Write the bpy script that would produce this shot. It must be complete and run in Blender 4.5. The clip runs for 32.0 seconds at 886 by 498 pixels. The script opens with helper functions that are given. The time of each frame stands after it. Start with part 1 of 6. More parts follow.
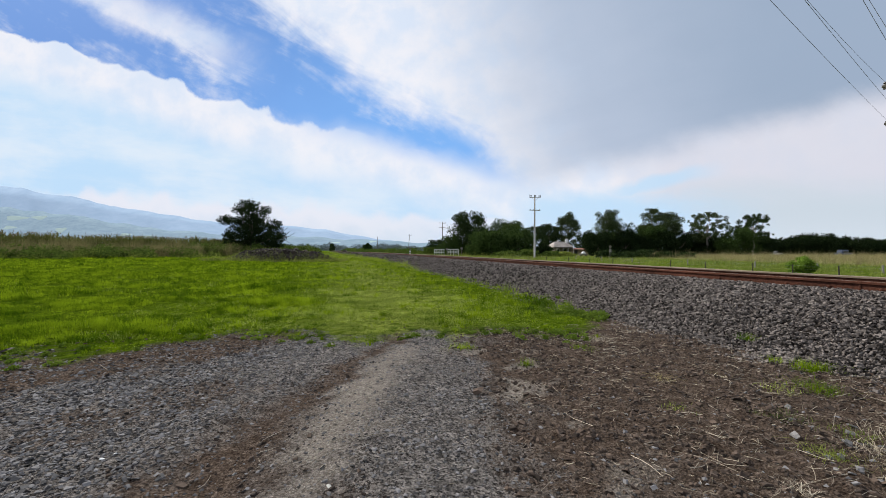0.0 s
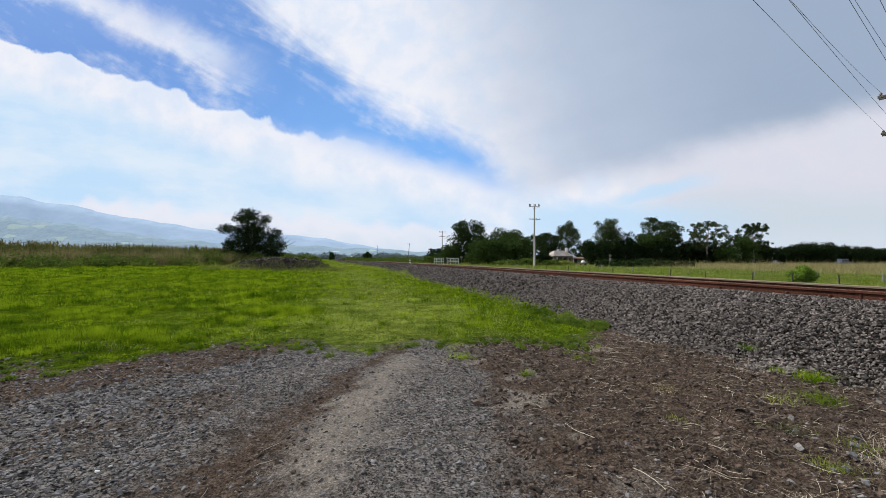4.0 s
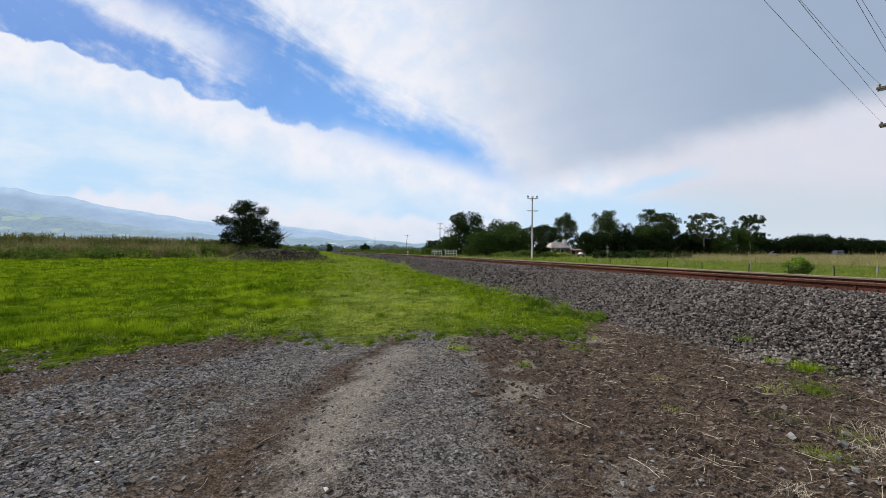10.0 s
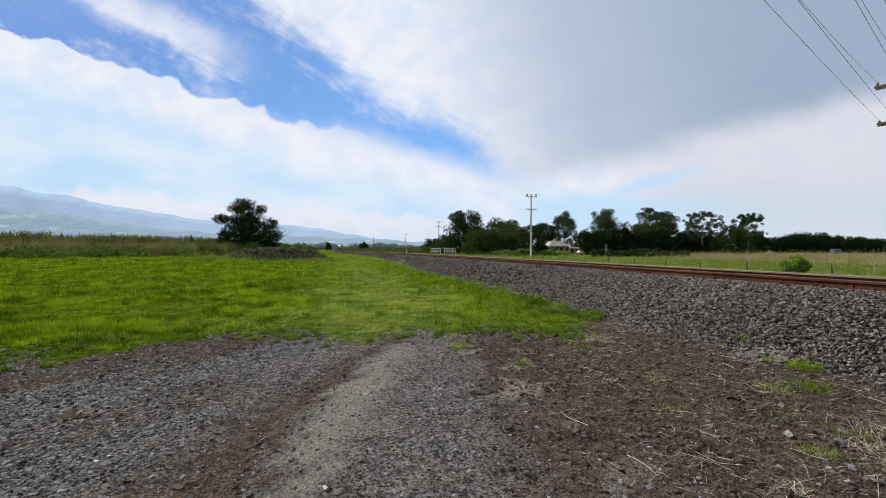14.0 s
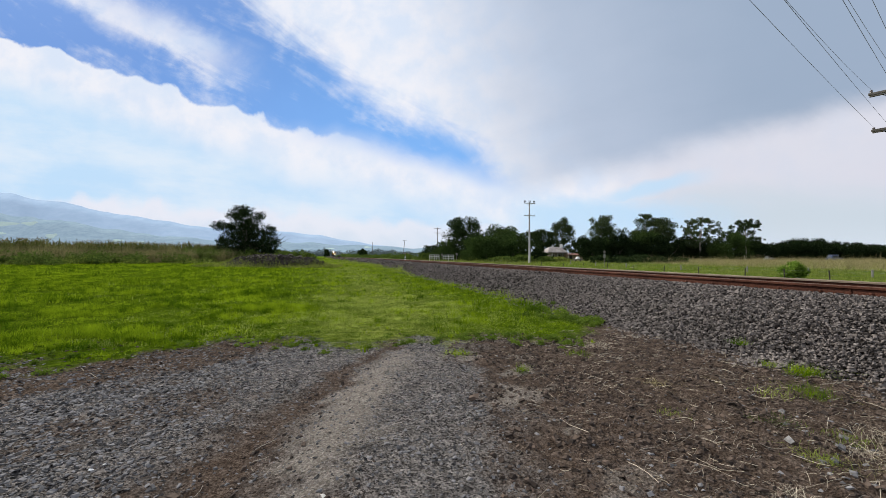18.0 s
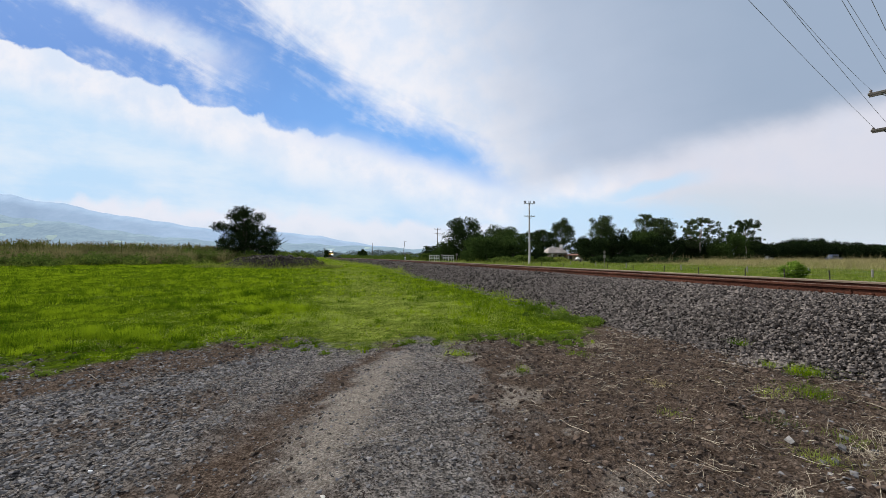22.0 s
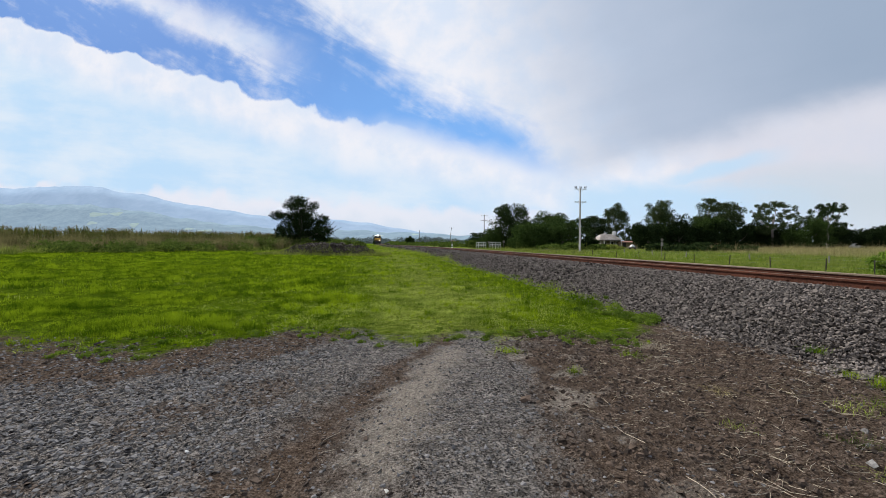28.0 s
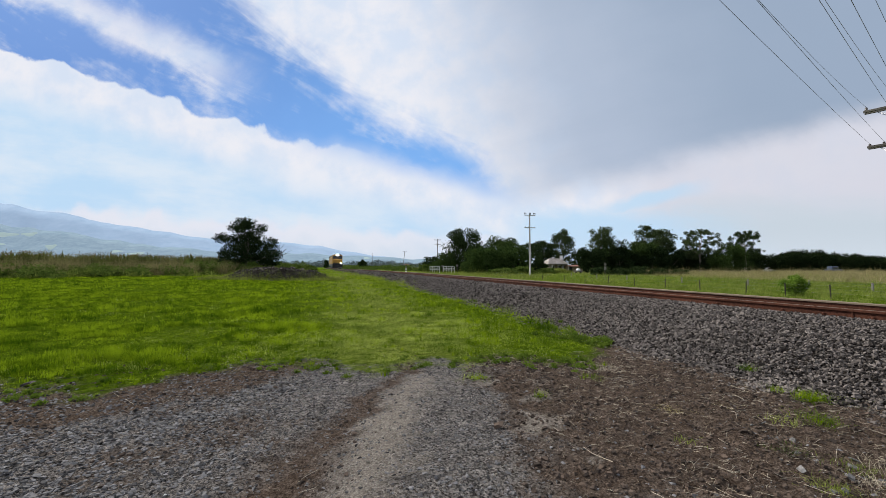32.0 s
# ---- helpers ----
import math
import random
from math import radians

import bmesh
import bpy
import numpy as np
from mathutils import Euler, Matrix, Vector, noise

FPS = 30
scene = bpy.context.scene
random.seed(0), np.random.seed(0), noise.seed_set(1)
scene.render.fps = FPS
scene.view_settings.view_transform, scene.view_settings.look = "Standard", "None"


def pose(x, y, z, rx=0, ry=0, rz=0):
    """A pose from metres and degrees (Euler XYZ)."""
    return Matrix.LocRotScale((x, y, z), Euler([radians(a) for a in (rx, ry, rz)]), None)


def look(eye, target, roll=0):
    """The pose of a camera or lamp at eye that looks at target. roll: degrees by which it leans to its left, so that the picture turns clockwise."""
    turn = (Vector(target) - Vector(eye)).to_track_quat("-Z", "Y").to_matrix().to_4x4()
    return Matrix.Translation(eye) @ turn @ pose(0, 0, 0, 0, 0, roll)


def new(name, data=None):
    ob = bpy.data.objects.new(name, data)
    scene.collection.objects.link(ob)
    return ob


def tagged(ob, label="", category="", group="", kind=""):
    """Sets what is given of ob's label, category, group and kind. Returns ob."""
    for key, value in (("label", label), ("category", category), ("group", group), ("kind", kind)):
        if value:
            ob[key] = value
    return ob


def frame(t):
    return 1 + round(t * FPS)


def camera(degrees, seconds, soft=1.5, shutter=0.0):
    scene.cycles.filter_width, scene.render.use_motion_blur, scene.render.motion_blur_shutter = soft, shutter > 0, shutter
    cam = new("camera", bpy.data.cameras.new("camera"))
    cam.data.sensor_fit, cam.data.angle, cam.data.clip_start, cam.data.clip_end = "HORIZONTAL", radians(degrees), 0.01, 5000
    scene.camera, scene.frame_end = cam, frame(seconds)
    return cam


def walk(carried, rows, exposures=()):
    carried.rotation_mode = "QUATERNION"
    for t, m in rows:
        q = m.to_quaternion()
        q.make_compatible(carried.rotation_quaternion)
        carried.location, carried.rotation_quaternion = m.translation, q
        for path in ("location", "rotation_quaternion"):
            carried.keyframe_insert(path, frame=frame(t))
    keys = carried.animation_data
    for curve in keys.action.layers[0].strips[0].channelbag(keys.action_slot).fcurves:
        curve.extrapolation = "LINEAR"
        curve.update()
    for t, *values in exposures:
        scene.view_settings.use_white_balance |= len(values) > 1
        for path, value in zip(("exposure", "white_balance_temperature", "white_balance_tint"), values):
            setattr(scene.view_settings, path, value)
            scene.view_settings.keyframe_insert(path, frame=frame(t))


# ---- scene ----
cam = camera(96.9, 32.0, soft=0.5)
PATH = [
    (0, (-0.014, 0.211, 1.188), (-0.025, 2.211, 1.195), 0.2),
    (0.3, (-0.014, 0.211, 1.188), (-0.025, 2.211, 1.195), 0.2),
    (0.5, (-0.015, 0.217, 1.192), (-0.027, 2.217, 1.2), 0.3),
    (1, (-0.015, 0.211, 1.194), (-0.026, 2.211, 1.21), 0.3),
    (1.5, (-0.012, 0.21, 1.193), (-0.023, 2.21, 1.203), 0.2),
    (2, (-0.014, 0.211, 1.192), (-0.023, 2.211, 1.181), 0.3),
    (2.5, (-0.015, 0.208, 1.196), (-0.023, 2.208, 1.187), 0.3),
    (3, (-0.015, 0.209, 1.194), (-0.024, 2.209, 1.217), 0.2),
    (3.5, (-0.015, 0.211, 1.193), (-0.025, 2.21, 1.248), 0.2),
    (5.5, (-0.015, 0.215, 1.195), (-0.024, 2.215, 1.223), 0.3),
    (6, (-0.013, 0.21, 1.192), (-0.021, 2.21, 1.215), 0.2),
    (6.5, (-0.018, 0.214, 1.194), (-0.023, 2.214, 1.215), 0.3),
    (7, (-0.015, 0.212, 1.194), (-0.019, 2.211, 1.218), 0.3),
    (7.5, (-0.016, 0.215, 1.197), (-0.018, 2.215, 1.221), 0.3),
    (8, (-0.015, 0.21, 1.193), (-0.015, 2.21, 1.217), 0.2),
    (8.5, (-0.015, 0.212, 1.192), (-0.015, 2.212, 1.212), 0.2),
    (9, (-0.015, 0.212, 1.192), (-0.015, 2.212, 1.212), 0.2),
    (9.5, (-0.015, 0.215, 1.192), (-0.015, 2.215, 1.208), 0.2),
    (10, (-0.014, 0.213, 1.195), (-0.013, 2.213, 1.205), 0.2),
    (10.5, (-0.016, 0.212, 1.195), (-0.013, 2.212, 1.205), 0.2),
    (11, (-0.015, 0.214, 1.194), (-0.01, 2.214, 1.209), 0.2),
    (11.5, (-0.015, 0.211, 1.191), (-0.008, 2.211, 1.209), 0.2),
    (12, (-0.015, 0.212, 1.192), (-0.007, 2.212, 1.207), 0.2),
    (12.5, (-0.016, 0.214, 1.196), (-0.009, 2.214, 1.202), 0.2),
    (13, (-0.013, 0.214, 1.196), (-0.005, 2.214, 1.199), 0.2),
    (13.5, (-0.018, 0.211, 1.196), (-0.01, 2.211, 1.198), 0.3),
    (14, (-0.014, 0.211, 1.197), (-0.007, 2.211, 1.199), 0.2),
    (14.5, (-0.015, 0.21, 1.191), (-0.007, 2.21, 1.189), 0.2),
    (16.5, (-0.014, 0.215, 1.191), (-0.005, 2.215, 1.22), 0.1),
    (17, (-0.014, 0.212, 1.194), (-0.003, 2.211, 1.219), 0.1),
    (17.5, (-0.015, 0.213, 1.193), (-0.002, 2.213, 1.221), 0.1),
    (18, (-0.016, 0.212, 1.192), (-0.002, 2.212, 1.227), 0.1),
    (18.5, (-0.015, 0.213, 1.193), (0.0, 2.213, 1.232), 0.1),
    (19, (-0.015, 0.212, 1.192), (-0.001, 2.212, 1.232), 0.1),
    (19.5, (-0.014, 0.21, 1.19), (0.0, 2.21, 1.228), 0.0),
    (20, (-0.017, 0.212, 1.193), (-0.002, 2.211, 1.228), 0.1),
    (20.5, (-0.016, 0.215, 1.19), (-0.001, 2.214, 1.227), 0.1),
    (21, (-0.013, 0.215, 1.19), (0.002, 2.214, 1.233), 0.0),
    (21.5, (-0.013, 0.211, 1.192), (0.001, 2.211, 1.234), 0.0),
    (22, (-0.013, 0.213, 1.192), (0.001, 2.213, 1.23), 0.0),
    (22.5, (-0.013, 0.21, 1.193), (-0.001, 2.21, 1.227), 0.0),
    (23, (-0.014, 0.211, 1.193), (-0.002, 2.211, 1.225), 0.0),
    (23.5, (-0.015, 0.209, 1.194), (-0.003, 2.209, 1.225), 0.0),
    (24, (-0.013, 0.213, 1.191), (-0.001, 2.213, 1.221), 0.0),
    (24.5, (-0.013, 0.213, 1.191), (-0.001, 2.213, 1.221), 0.0),
    (25, (-0.014, 0.21, 1.194), (-0.001, 2.21, 1.228), 0.0),
    (25.5, (-0.016, 0.215, 1.193), (-0.004, 2.215, 1.232), 0.0),
    (27.5, (-0.015, 0.219, 1.203), (-0.123, 2.216, 1.201), 0.1),
    (28, (-0.063, 0.147, 1.329), (-0.285, 2.135, 1.298), 0.1),
    (28.5, (-0.107, 0.059, 1.396), (-0.251, 2.053, 1.404), 0.0),
    (29, (-0.118, -0.004, 1.406), (-0.2, 1.994, 1.458), -0.6),
    (29.5, (-0.062, -0.06, 1.405), (-0.167, 1.935, 1.484), -0.7),
    (30, (-0.038, -0.118, 1.399), (-0.179, 1.875, 1.486), -0.5),
    (30.5, (-0.142, -0.075, 1.402), (-0.263, 1.92, 1.488), -0.4),
    (31, (-0.238, -0.006, 1.407), (-0.297, 1.991, 1.494), -0.2),
    (31.5, (-0.241, 0.002, 1.404), (-0.25, 2.0, 1.491), -0.0),
    (32, (-0.248, 0.009, 1.395), (-0.232, 2.007, 1.485), 0.1),
]
walk(cam, [(t, look(eye, target, roll)) for t, eye, target, roll in PATH], [(0, -0.02), (26, -0.02), (29.5, -0.05), (32, -0.08)])

# ---------- light ----------
SUN_AZ, SUN_EL = -48.0, 40.0        # degrees: ahead of the camera, to the left
world = bpy.data.worlds.new("sky")
scene.world = world
world.use_nodes = True


def build_sky():
    nt = world.node_tree
    nt.nodes.clear()
    N, L = nt.nodes.new, nt.links.new

    def m(op, a, b=None, clamp=False):
        n = N("ShaderNodeMath")
        n.operation, n.use_clamp = op, clamp
        for i, q in enumerate((a, b)):
            if q is None:
                continue
            if isinstance(q, (int, float)):
                n.inputs[i].default_value = q
            else:
                L(q, n.inputs[i])
        return n.outputs[0]

    def add(*terms):
        out = terms[0]
        for q in terms[1:]:
            out = m("ADD", out, q)
        return out

    def mul(*terms):
        out = terms[0]
        for q in terms[1:]:
            out = m("MULTIPLY", out, q)
        return out

    def step(v, lo, hi):
        n = N("ShaderNodeMapRange")
        n.interpolation_type = "SMOOTHSTEP"
        L(v, n.inputs[0])
        n.inputs[1].default_value, n.inputs[2].default_value = lo, hi
        return n.outputs[0]

    def less(v, lo, hi):
        return m("SUBTRACT", 1.0, step(v, lo, hi))

    def mix(f, a, b):
        n = N("ShaderNodeMix")
        n.data_type = "RGBA"
        if isinstance(f, (int, float)):
            n.inputs[0].default_value = f
        else:
            L(f, n.inputs[0])
        for i, q in ((6, a), (7, b)):
            if isinstance(q, tuple):
                n.inputs[i].default_value = (*q, 1)
            else:
                L(q, n.inputs[i])
        return n.outputs[2]

    tc = N("ShaderNodeTexCoord")
    sep = N("ShaderNodeSeparateXYZ")
    L(tc.outputs["Generated"], sep.inputs[0])
    dx, dy, dz = sep.outputs
    # a chart of the sky over the valley ahead: u across, v up, about 7 to the unit slope
    ahead = m("MAXIMUM", dy, 0.12)
    u, v = mul(m("DIVIDE", dx, ahead), 6.95), mul(m("DIVIDE", m("MAXIMUM", dz, -0.02), ahead), 6.95)
    chart = N("ShaderNodeCombineXYZ")
    L(u, chart.inputs[0]), L(v, chart.inputs[1])

    def cloud_noise(scale, detail, rough, stretch=(1, 1, 1), rot=0.0, dist=0.0):
        mp = N("ShaderNodeMapping")
        L(chart.outputs[0], mp.inputs[0])
        mp.vector_type = "TEXTURE"
        mp.inputs["Rotation"].default_value = (0, 0, rot)
        mp.inputs["Scale"].default_value = stretch
        n = N("ShaderNodeTexNoise")
        n.inputs["Scale"].default_value, n.inputs["Detail"].default_value = scale, detail
        n.inputs["Roughness"].default_value, n.inputs["Distortion"].default_value = rough, dist
        L(mp.outputs[0], n.inputs["Vector"])
        return m("SUBTRACT", n.outputs[0], 0.5)

    big = cloud_noise(0.42, 5, 0.55)
    mid = cloud_noise(1.1, 7, 0.58, dist=0.3)
    fine = cloud_noise(3.2, 6, 0.6)
    streak = cloud_noise(1.0, 7, 0.62, (2.6, 0.62, 1), -0.50, 0.5)
    veil = cloud_noise(0.5, 6, 0.55, (3.2, 0.9, 1), 0.27, 0.3)
    flat = cloud_noise(1.0, 6, 0.55, (2.4, 0.7, 1), -0.10)
    vor = N("ShaderNodeTexVoronoi")
    vor.feature = "SMOOTH_F1"
    vor.inputs["Scale"].default_value = 2.3
    L(chart.outputs[0], vor.inputs["Vector"])
    lump = m("SUBTRACT", vor.outputs["Distance"], 0.45)

    # heaped cloud bank, its crest sloping down to the right
    crest = add(v, mul(u, 0.325), -1.35, mul(step(u, -3.2, -0.6), -0.27), mul(mid, 0.42), mul(lump, 0.30), mul(fine, 0.14))
    bank = mix(step(u, -3.4, -0.8), less(crest, -0.03, 0.05), less(crest, -0.30, 0.26))
    # high sheet that covers the right-hand sky, with a combed-out edge
    edge = m("MINIMUM", add(v, mul(u, 0.80), -1.78), add(v, mul(u, 0.43), -2.12))
    sheet = step(add(edge, mul(streak, 1.25), mul(mid, 0.5)), -0.30, 0.50)
    sheet = m("MAXIMUM", sheet, step(add(u, mul(mid, 1.4)), 0.2, 1.2))
    # torn streamer across the blue
    line = m("ABSOLUTE", add(v, mul(u, 0.45), -1.74, mul(mid, 1.0), mul(streak, 0.7), mul(fine, 0.2)))
    wisp = mul(less(line, 0.02, 0.58), less(add(u, mul(mid, 1.4)), -4.6, -3.0), 0.88)
    thin = mul(step(add(streak, mul(fine, 0.3), mul(mid, 0.4)), -0.02, 0.28), 0.50)

    sky = N("ShaderNodeTexSky")
    sky.sky_type, sky.sun_disc = "NISHITA", False
    sky.sun_elevation, sky.sun_rotation = radians(SUN_EL), radians(SUN_AZ)
    scaled = N("ShaderNodeMix")
    scaled.data_type, scaled.blend_type = "RGBA", "MULTIPLY"
    scaled.inputs[0].default_value = 1.0
    L(sky.outputs[0], scaled.inputs[6])
    scaled.inputs[7].default_value = (0.058, 0.085, 0.135, 1)
    open_sky = mix(0.75, scaled.outputs[2], mix(step(add(u, mul(v, -1.0), mul(mid, 1.2)), -10.5, -1.2), (0.085, 0.215, 0.54), (0.24, 0.51, 0.96)))

    cloud = mix(step(add(mid, mul(fine, 0.5), mul(lump, 0.4)), -0.25, 0.22), (0.72, 0.81, 0.96), (0.90, 0.905, 0.965))
    # the bank thins downwards into pale haze
    pale = mix(step(add(flat, mul(big, 0.6)), -0.16, 0.20), (0.52, 0.745, 0.98), (0.74, 0.85, 0.97))
    under = step(add(mul(crest, -1.0), mul(flat, 0.9), mul(mid, 0.4)), 0.30, 1.15)
    body = mix(mul(under, 0.92), cloud, pale)
    # low heaps along the far ranges
    heap_top = add(v, mul(u, 0.062), -0.50, mul(mid, 0.62), mul(lump, 0.40), mul(fine, 0.14))
    heaps = mul(less(heap_top, -0.05, 0.16), less(u, 0.2, 2.2))
    body = mix(mul(heaps, 0.80), body, mix(step(add(heap_top, mul(fine, 0.3)), -0.5, -0.05), (0.66, 0.74, 0.87), (0.84, 0.845, 0.93)))

    # grey belly of the sheet and the whiter cloud below it
    below = add(v, mul(u, -0.274), -0.52, mul(veil, 1.0), mul(mid, 0.35), mul(streak, 0.2))
    grey = mul(step(below, -0.22, 0.55), step(add(u, mul(v, 0.36), mul(mid, 1.0), mul(veil, 1.2)), 0.3, 3.7))
    grey_tone = mix(step(add(u, mul(v, 0.5), mul(veil, 3.5), mul(big, 2.0)), 2.0, 8.2), (0.485, 0.567, 0.715), (0.325, 0.42, 0.565))
    bright = mix(mul(step(u, 1.5, 3.4), step(add(veil, mul(mid, 0.5)), -0.30, 0.30)), cloud, (0.76, 0.76, 0.845))
    bright = mix(mul(step(u, 2.6, 4.2), 0.75), bright, (0.695, 0.705, 0.80))
    bright = mix(mul(less(add(v, mul(flat, 0.8)), 0.75, 1.5), step(u, 3.0, 5.0)), bright, (0.62, 0.70, 0.785))
    high = mix(mul(grey, 0.94), bright, grey_tone)
    # blue gaps low down under the sheet
    gap = m("ABSOLUTE", add(v, mul(u, -0.24), -0.30, mul(mid, 0.35)))
    gap = mul(less(gap, 0.03, 0.20), step(u, 2.4, 3.3), less(u, 3.9, 5.2))
    low = mul(less(add(v, mul(flat, 0.8), mul(mid, 0.3)), 0.70, 1.15), step(u, 0.6, 1.8), less(add(u, mul(mid, 1.0)), 3.6, 6.2))
    high = mix(m("MAXIMUM", mul(gap, 0.75), mul(low, 0.85)), high, (0.53, 0.755, 0.975))

    c = mix(thin, open_sky, cloud)
    c = mix(mul(wisp, 0.9), c, cloud)
    c = mix(bank, c, body)
    c = mix(mul(sheet, step(crest, -0.15, 0.25)), c, high)
    c = mix(step(u, 0.7, 1.7), c, high)
    c = mix(mul(less(v, 0.0, 0.75), 0.5), c, (0.72, 0.80, 0.90))
    # broken cloud over the rest of the sky
    plane = N("ShaderNodeTexNoise")
    plane.inputs["Scale"].default_value, plane.inputs["Detail"].default_value = 2.4, 5
    L(tc.outputs["Generated"], plane.inputs["Vector"])
    c = mix(step(dy, 0.12, 0.32), mix(step(plane.outputs[0], 0.4, 0.6), (0.40, 0.50, 0.66), (0.80, 0.83, 0.92)), c)
    bg = N("ShaderNodeBackground")
    L(c, bg.inputs[0])
    bg.inputs[1].default_value = SKY
    out = N("ShaderNodeOutputWorld")
    L(bg.outputs[0], out.inputs[0])


SKY = 1.0
build_sky()
sun = new("sun", bpy.data.lights.new("sun", "SUN"))
sun.data.energy, sun.data.angle, sun.data.color = 5.2, radians(0.9), (1.0, 0.95, 0.86)
a, e = radians(SUN_AZ), radians(SUN_EL)
sun.matrix_world = look((0, 0, 30), (-math.sin(a) * math.cos(e), -math.cos(a) * math.cos(e), 30 - math.sin(e)))
rng = np.random.default_rng(7)


# ---------- materials ----------
def material(name, low, high, rough=0.85, scale=3.0, fine=40.0, bump=0.3, metal=0.0, island=0.0, spec=0.3, detail=5, glow=None, spread=(0.34, 0.66)):
    """Two-scale colour between low and high, with fine relief; island: how much each loose piece differs."""
    mt = bpy.data.materials.new(name)
    mt.use_nodes = True
    nt = mt.node_tree
    N, L = nt.nodes.new, nt.links.new
    p = nt.nodes["Principled BSDF"]
    p.inputs["Roughness"].default_value, p.inputs["Metallic"].default_value = rough, metal
    p.inputs["Specular IOR Level"].default_value = spec
    tc = N("ShaderNodeTexCoord")
    geo = N("ShaderNodeNewGeometry")
    pos = geo.outputs["Position"]
    a1, a2 = N("ShaderNodeTexNoise"), N("ShaderNodeTexNoise")
    for n, s in ((a1, scale), (a2, fine)):
        n.inputs["Scale"].default_value, n.inputs["Detail"].default_value = s, detail
        n.inputs["Roughness"].default_value = 0.62
        L(pos, n.inputs["Vector"])
    mixf = N("ShaderNodeMath")
    mixf.operation = "ADD"
    half = N("ShaderNodeMath")
    half.operation, half.inputs[1].default_value = "MULTIPLY", 0.5
    L(a1.outputs[0], mixf.inputs[0]), L(a2.outputs[0], mixf.inputs[1]), L(mixf.outputs[0], half.inputs[0])
    rampf = N("ShaderNodeMapRange")
    rampf.inputs[1].default_value, rampf.inputs[2].default_value = spread
    L(half.outputs[0], rampf.inputs[0])
    f = rampf.outputs[0]
    if island:
        isl = N("ShaderNodeMix")
        isl.data_type = "FLOAT"
        isl.inputs[0].default_value = island
        L(f, isl.inputs[2]), L(geo.outputs["Random Per Island"], isl.inputs[3])
        f = isl.outputs[0]
    col = N("ShaderNodeMix")
    col.data_type = "RGBA"
    col.inputs[6].default_value, col.inputs[7].default_value = (*low, 1), (*high, 1)
    L(f, col.inputs[0]), L(col.outputs[2], p.inputs["Base Color"])
    if bump:
        b = N("ShaderNodeBump")
        b.inputs["Strength"].default_value, b.inputs["Distance"].default_value = bump, 0.5 / fine
        L(a2.outputs[0], b.inputs["Height"]), L(b.outputs[0], p.inputs["Normal"])
    if glow:
        p.inputs["Emission Color"].default_value, p.inputs["Emission Strength"].default_value = (*glow[:3], 1), glow[3]
    return mt


def leafy(name, low, high, thin=0.35, spread=(0.41, 0.60), island=0.3):
    """Foliage: each blade or leaf has its own shade, and lets some light through."""
    mt = material(name, low, high, 0.6, 0.8, 2.6, 0.0, island=island, spec=0.0, spread=spread)
    nt = mt.node_tree
    p = nt.nodes["Principled BSDF"]
    tr = nt.nodes.new("ShaderNodeBsdfTranslucent")
    col = p.inputs["Base Color"].links[0].from_socket
    nt.links.new(col, tr.inputs[0])
    mx = nt.nodes.new("ShaderNodeMixShader")
    mx.inputs[0].default_value = thin
    nt.links.new(p.outputs[0], mx.inputs[1]), nt.links.new(tr.outputs[0], mx.inputs[2])
    nt.links.new(mx.outputs[0], nt.nodes["Material Output"].inputs[0])
    return mt


M = {}
M["ballast"] = material("ballast_stone", (0.005, 0.0043, 0.0039), (0.228, 0.199, 0.181), 1.0, 1.2, 60, 0.5, island=0.88, spec=0.04)
# Shade in the gaps between ballast stones is put into this dark colour.
M["bed"] = material("ballast_gap_shade", (0.008, 0.0066, 0.0056), (0.055, 0.046, 0.040), 1.0, 6, 45, 0.9, spec=0.0)
M["gravel"] = material("gravel_stone", (0.005, 0.0048, 0.0049), (0.245, 0.236, 0.236), 0.9, 2.0, 80, 0.4, island=0.8, spec=0.06)
M["rust"] = material("rusty_steel", (0.022, 0.010, 0.007), (0.125, 0.049, 0.031), 0.9, 0.9, 30, 0.4, spec=0.1)
M["railhead"] = material("worn_rail_head", (0.11, 0.08, 0.055), (0.22, 0.175, 0.13), 0.6, 2, 60, 0.05, metal=0.1, spec=0.1)
M["sleeper"] = material("weathered_sleeper", (0.045, 0.036, 0.03), (0.12, 0.10, 0.085), 0.9, 3, 40, 0.6)
M["grass"] = leafy("meadow_grass", (0.030, 0.078, 0.003), (0.31, 0.42, 0.016), 0.28, (0.44, 0.575), 0.16)
M["grass_dull"] = leafy("worn_grass", (0.14, 0.19, 0.03), (0.46, 0.53, 0.12))
M["fringe"] = leafy("fringe_grass", (0.07, 0.125, 0.012), (0.36, 0.43, 0.06))
M["verge"] = leafy("verge_grass", (0.07, 0.105, 0.016), (0.33, 0.38, 0.085))
M["rank"] = leafy("rank_grass", (0.07, 0.095, 0.018), (0.30, 0.34, 0.075))
M["dry"] = leafy("dry_grass", (0.11, 0.105, 0.038), (0.50, 0.42, 0.22))
M["straw"] = leafy("straw", (0.20, 0.165, 0.115), (0.66, 0.585, 0.46), 0.1, (0.38, 0.62), 0.6)
M["corn"] = leafy("maize", (0.035, 0.052, 0.012), (0.15, 0.165, 0.05))
M["tassel"] = leafy("maize_tassel", (0.11, 0.09, 0.045), (0.27, 0.21, 0.115))
M["weed"] = leafy("weeds", (0.03, 0.058, 0.011), (0.135, 0.185, 0.04))
M["leaf_dark"] = leafy("dark_leaves", (0.010, 0.020, 0.008), (0.055, 0.082, 0.028), 0.2)
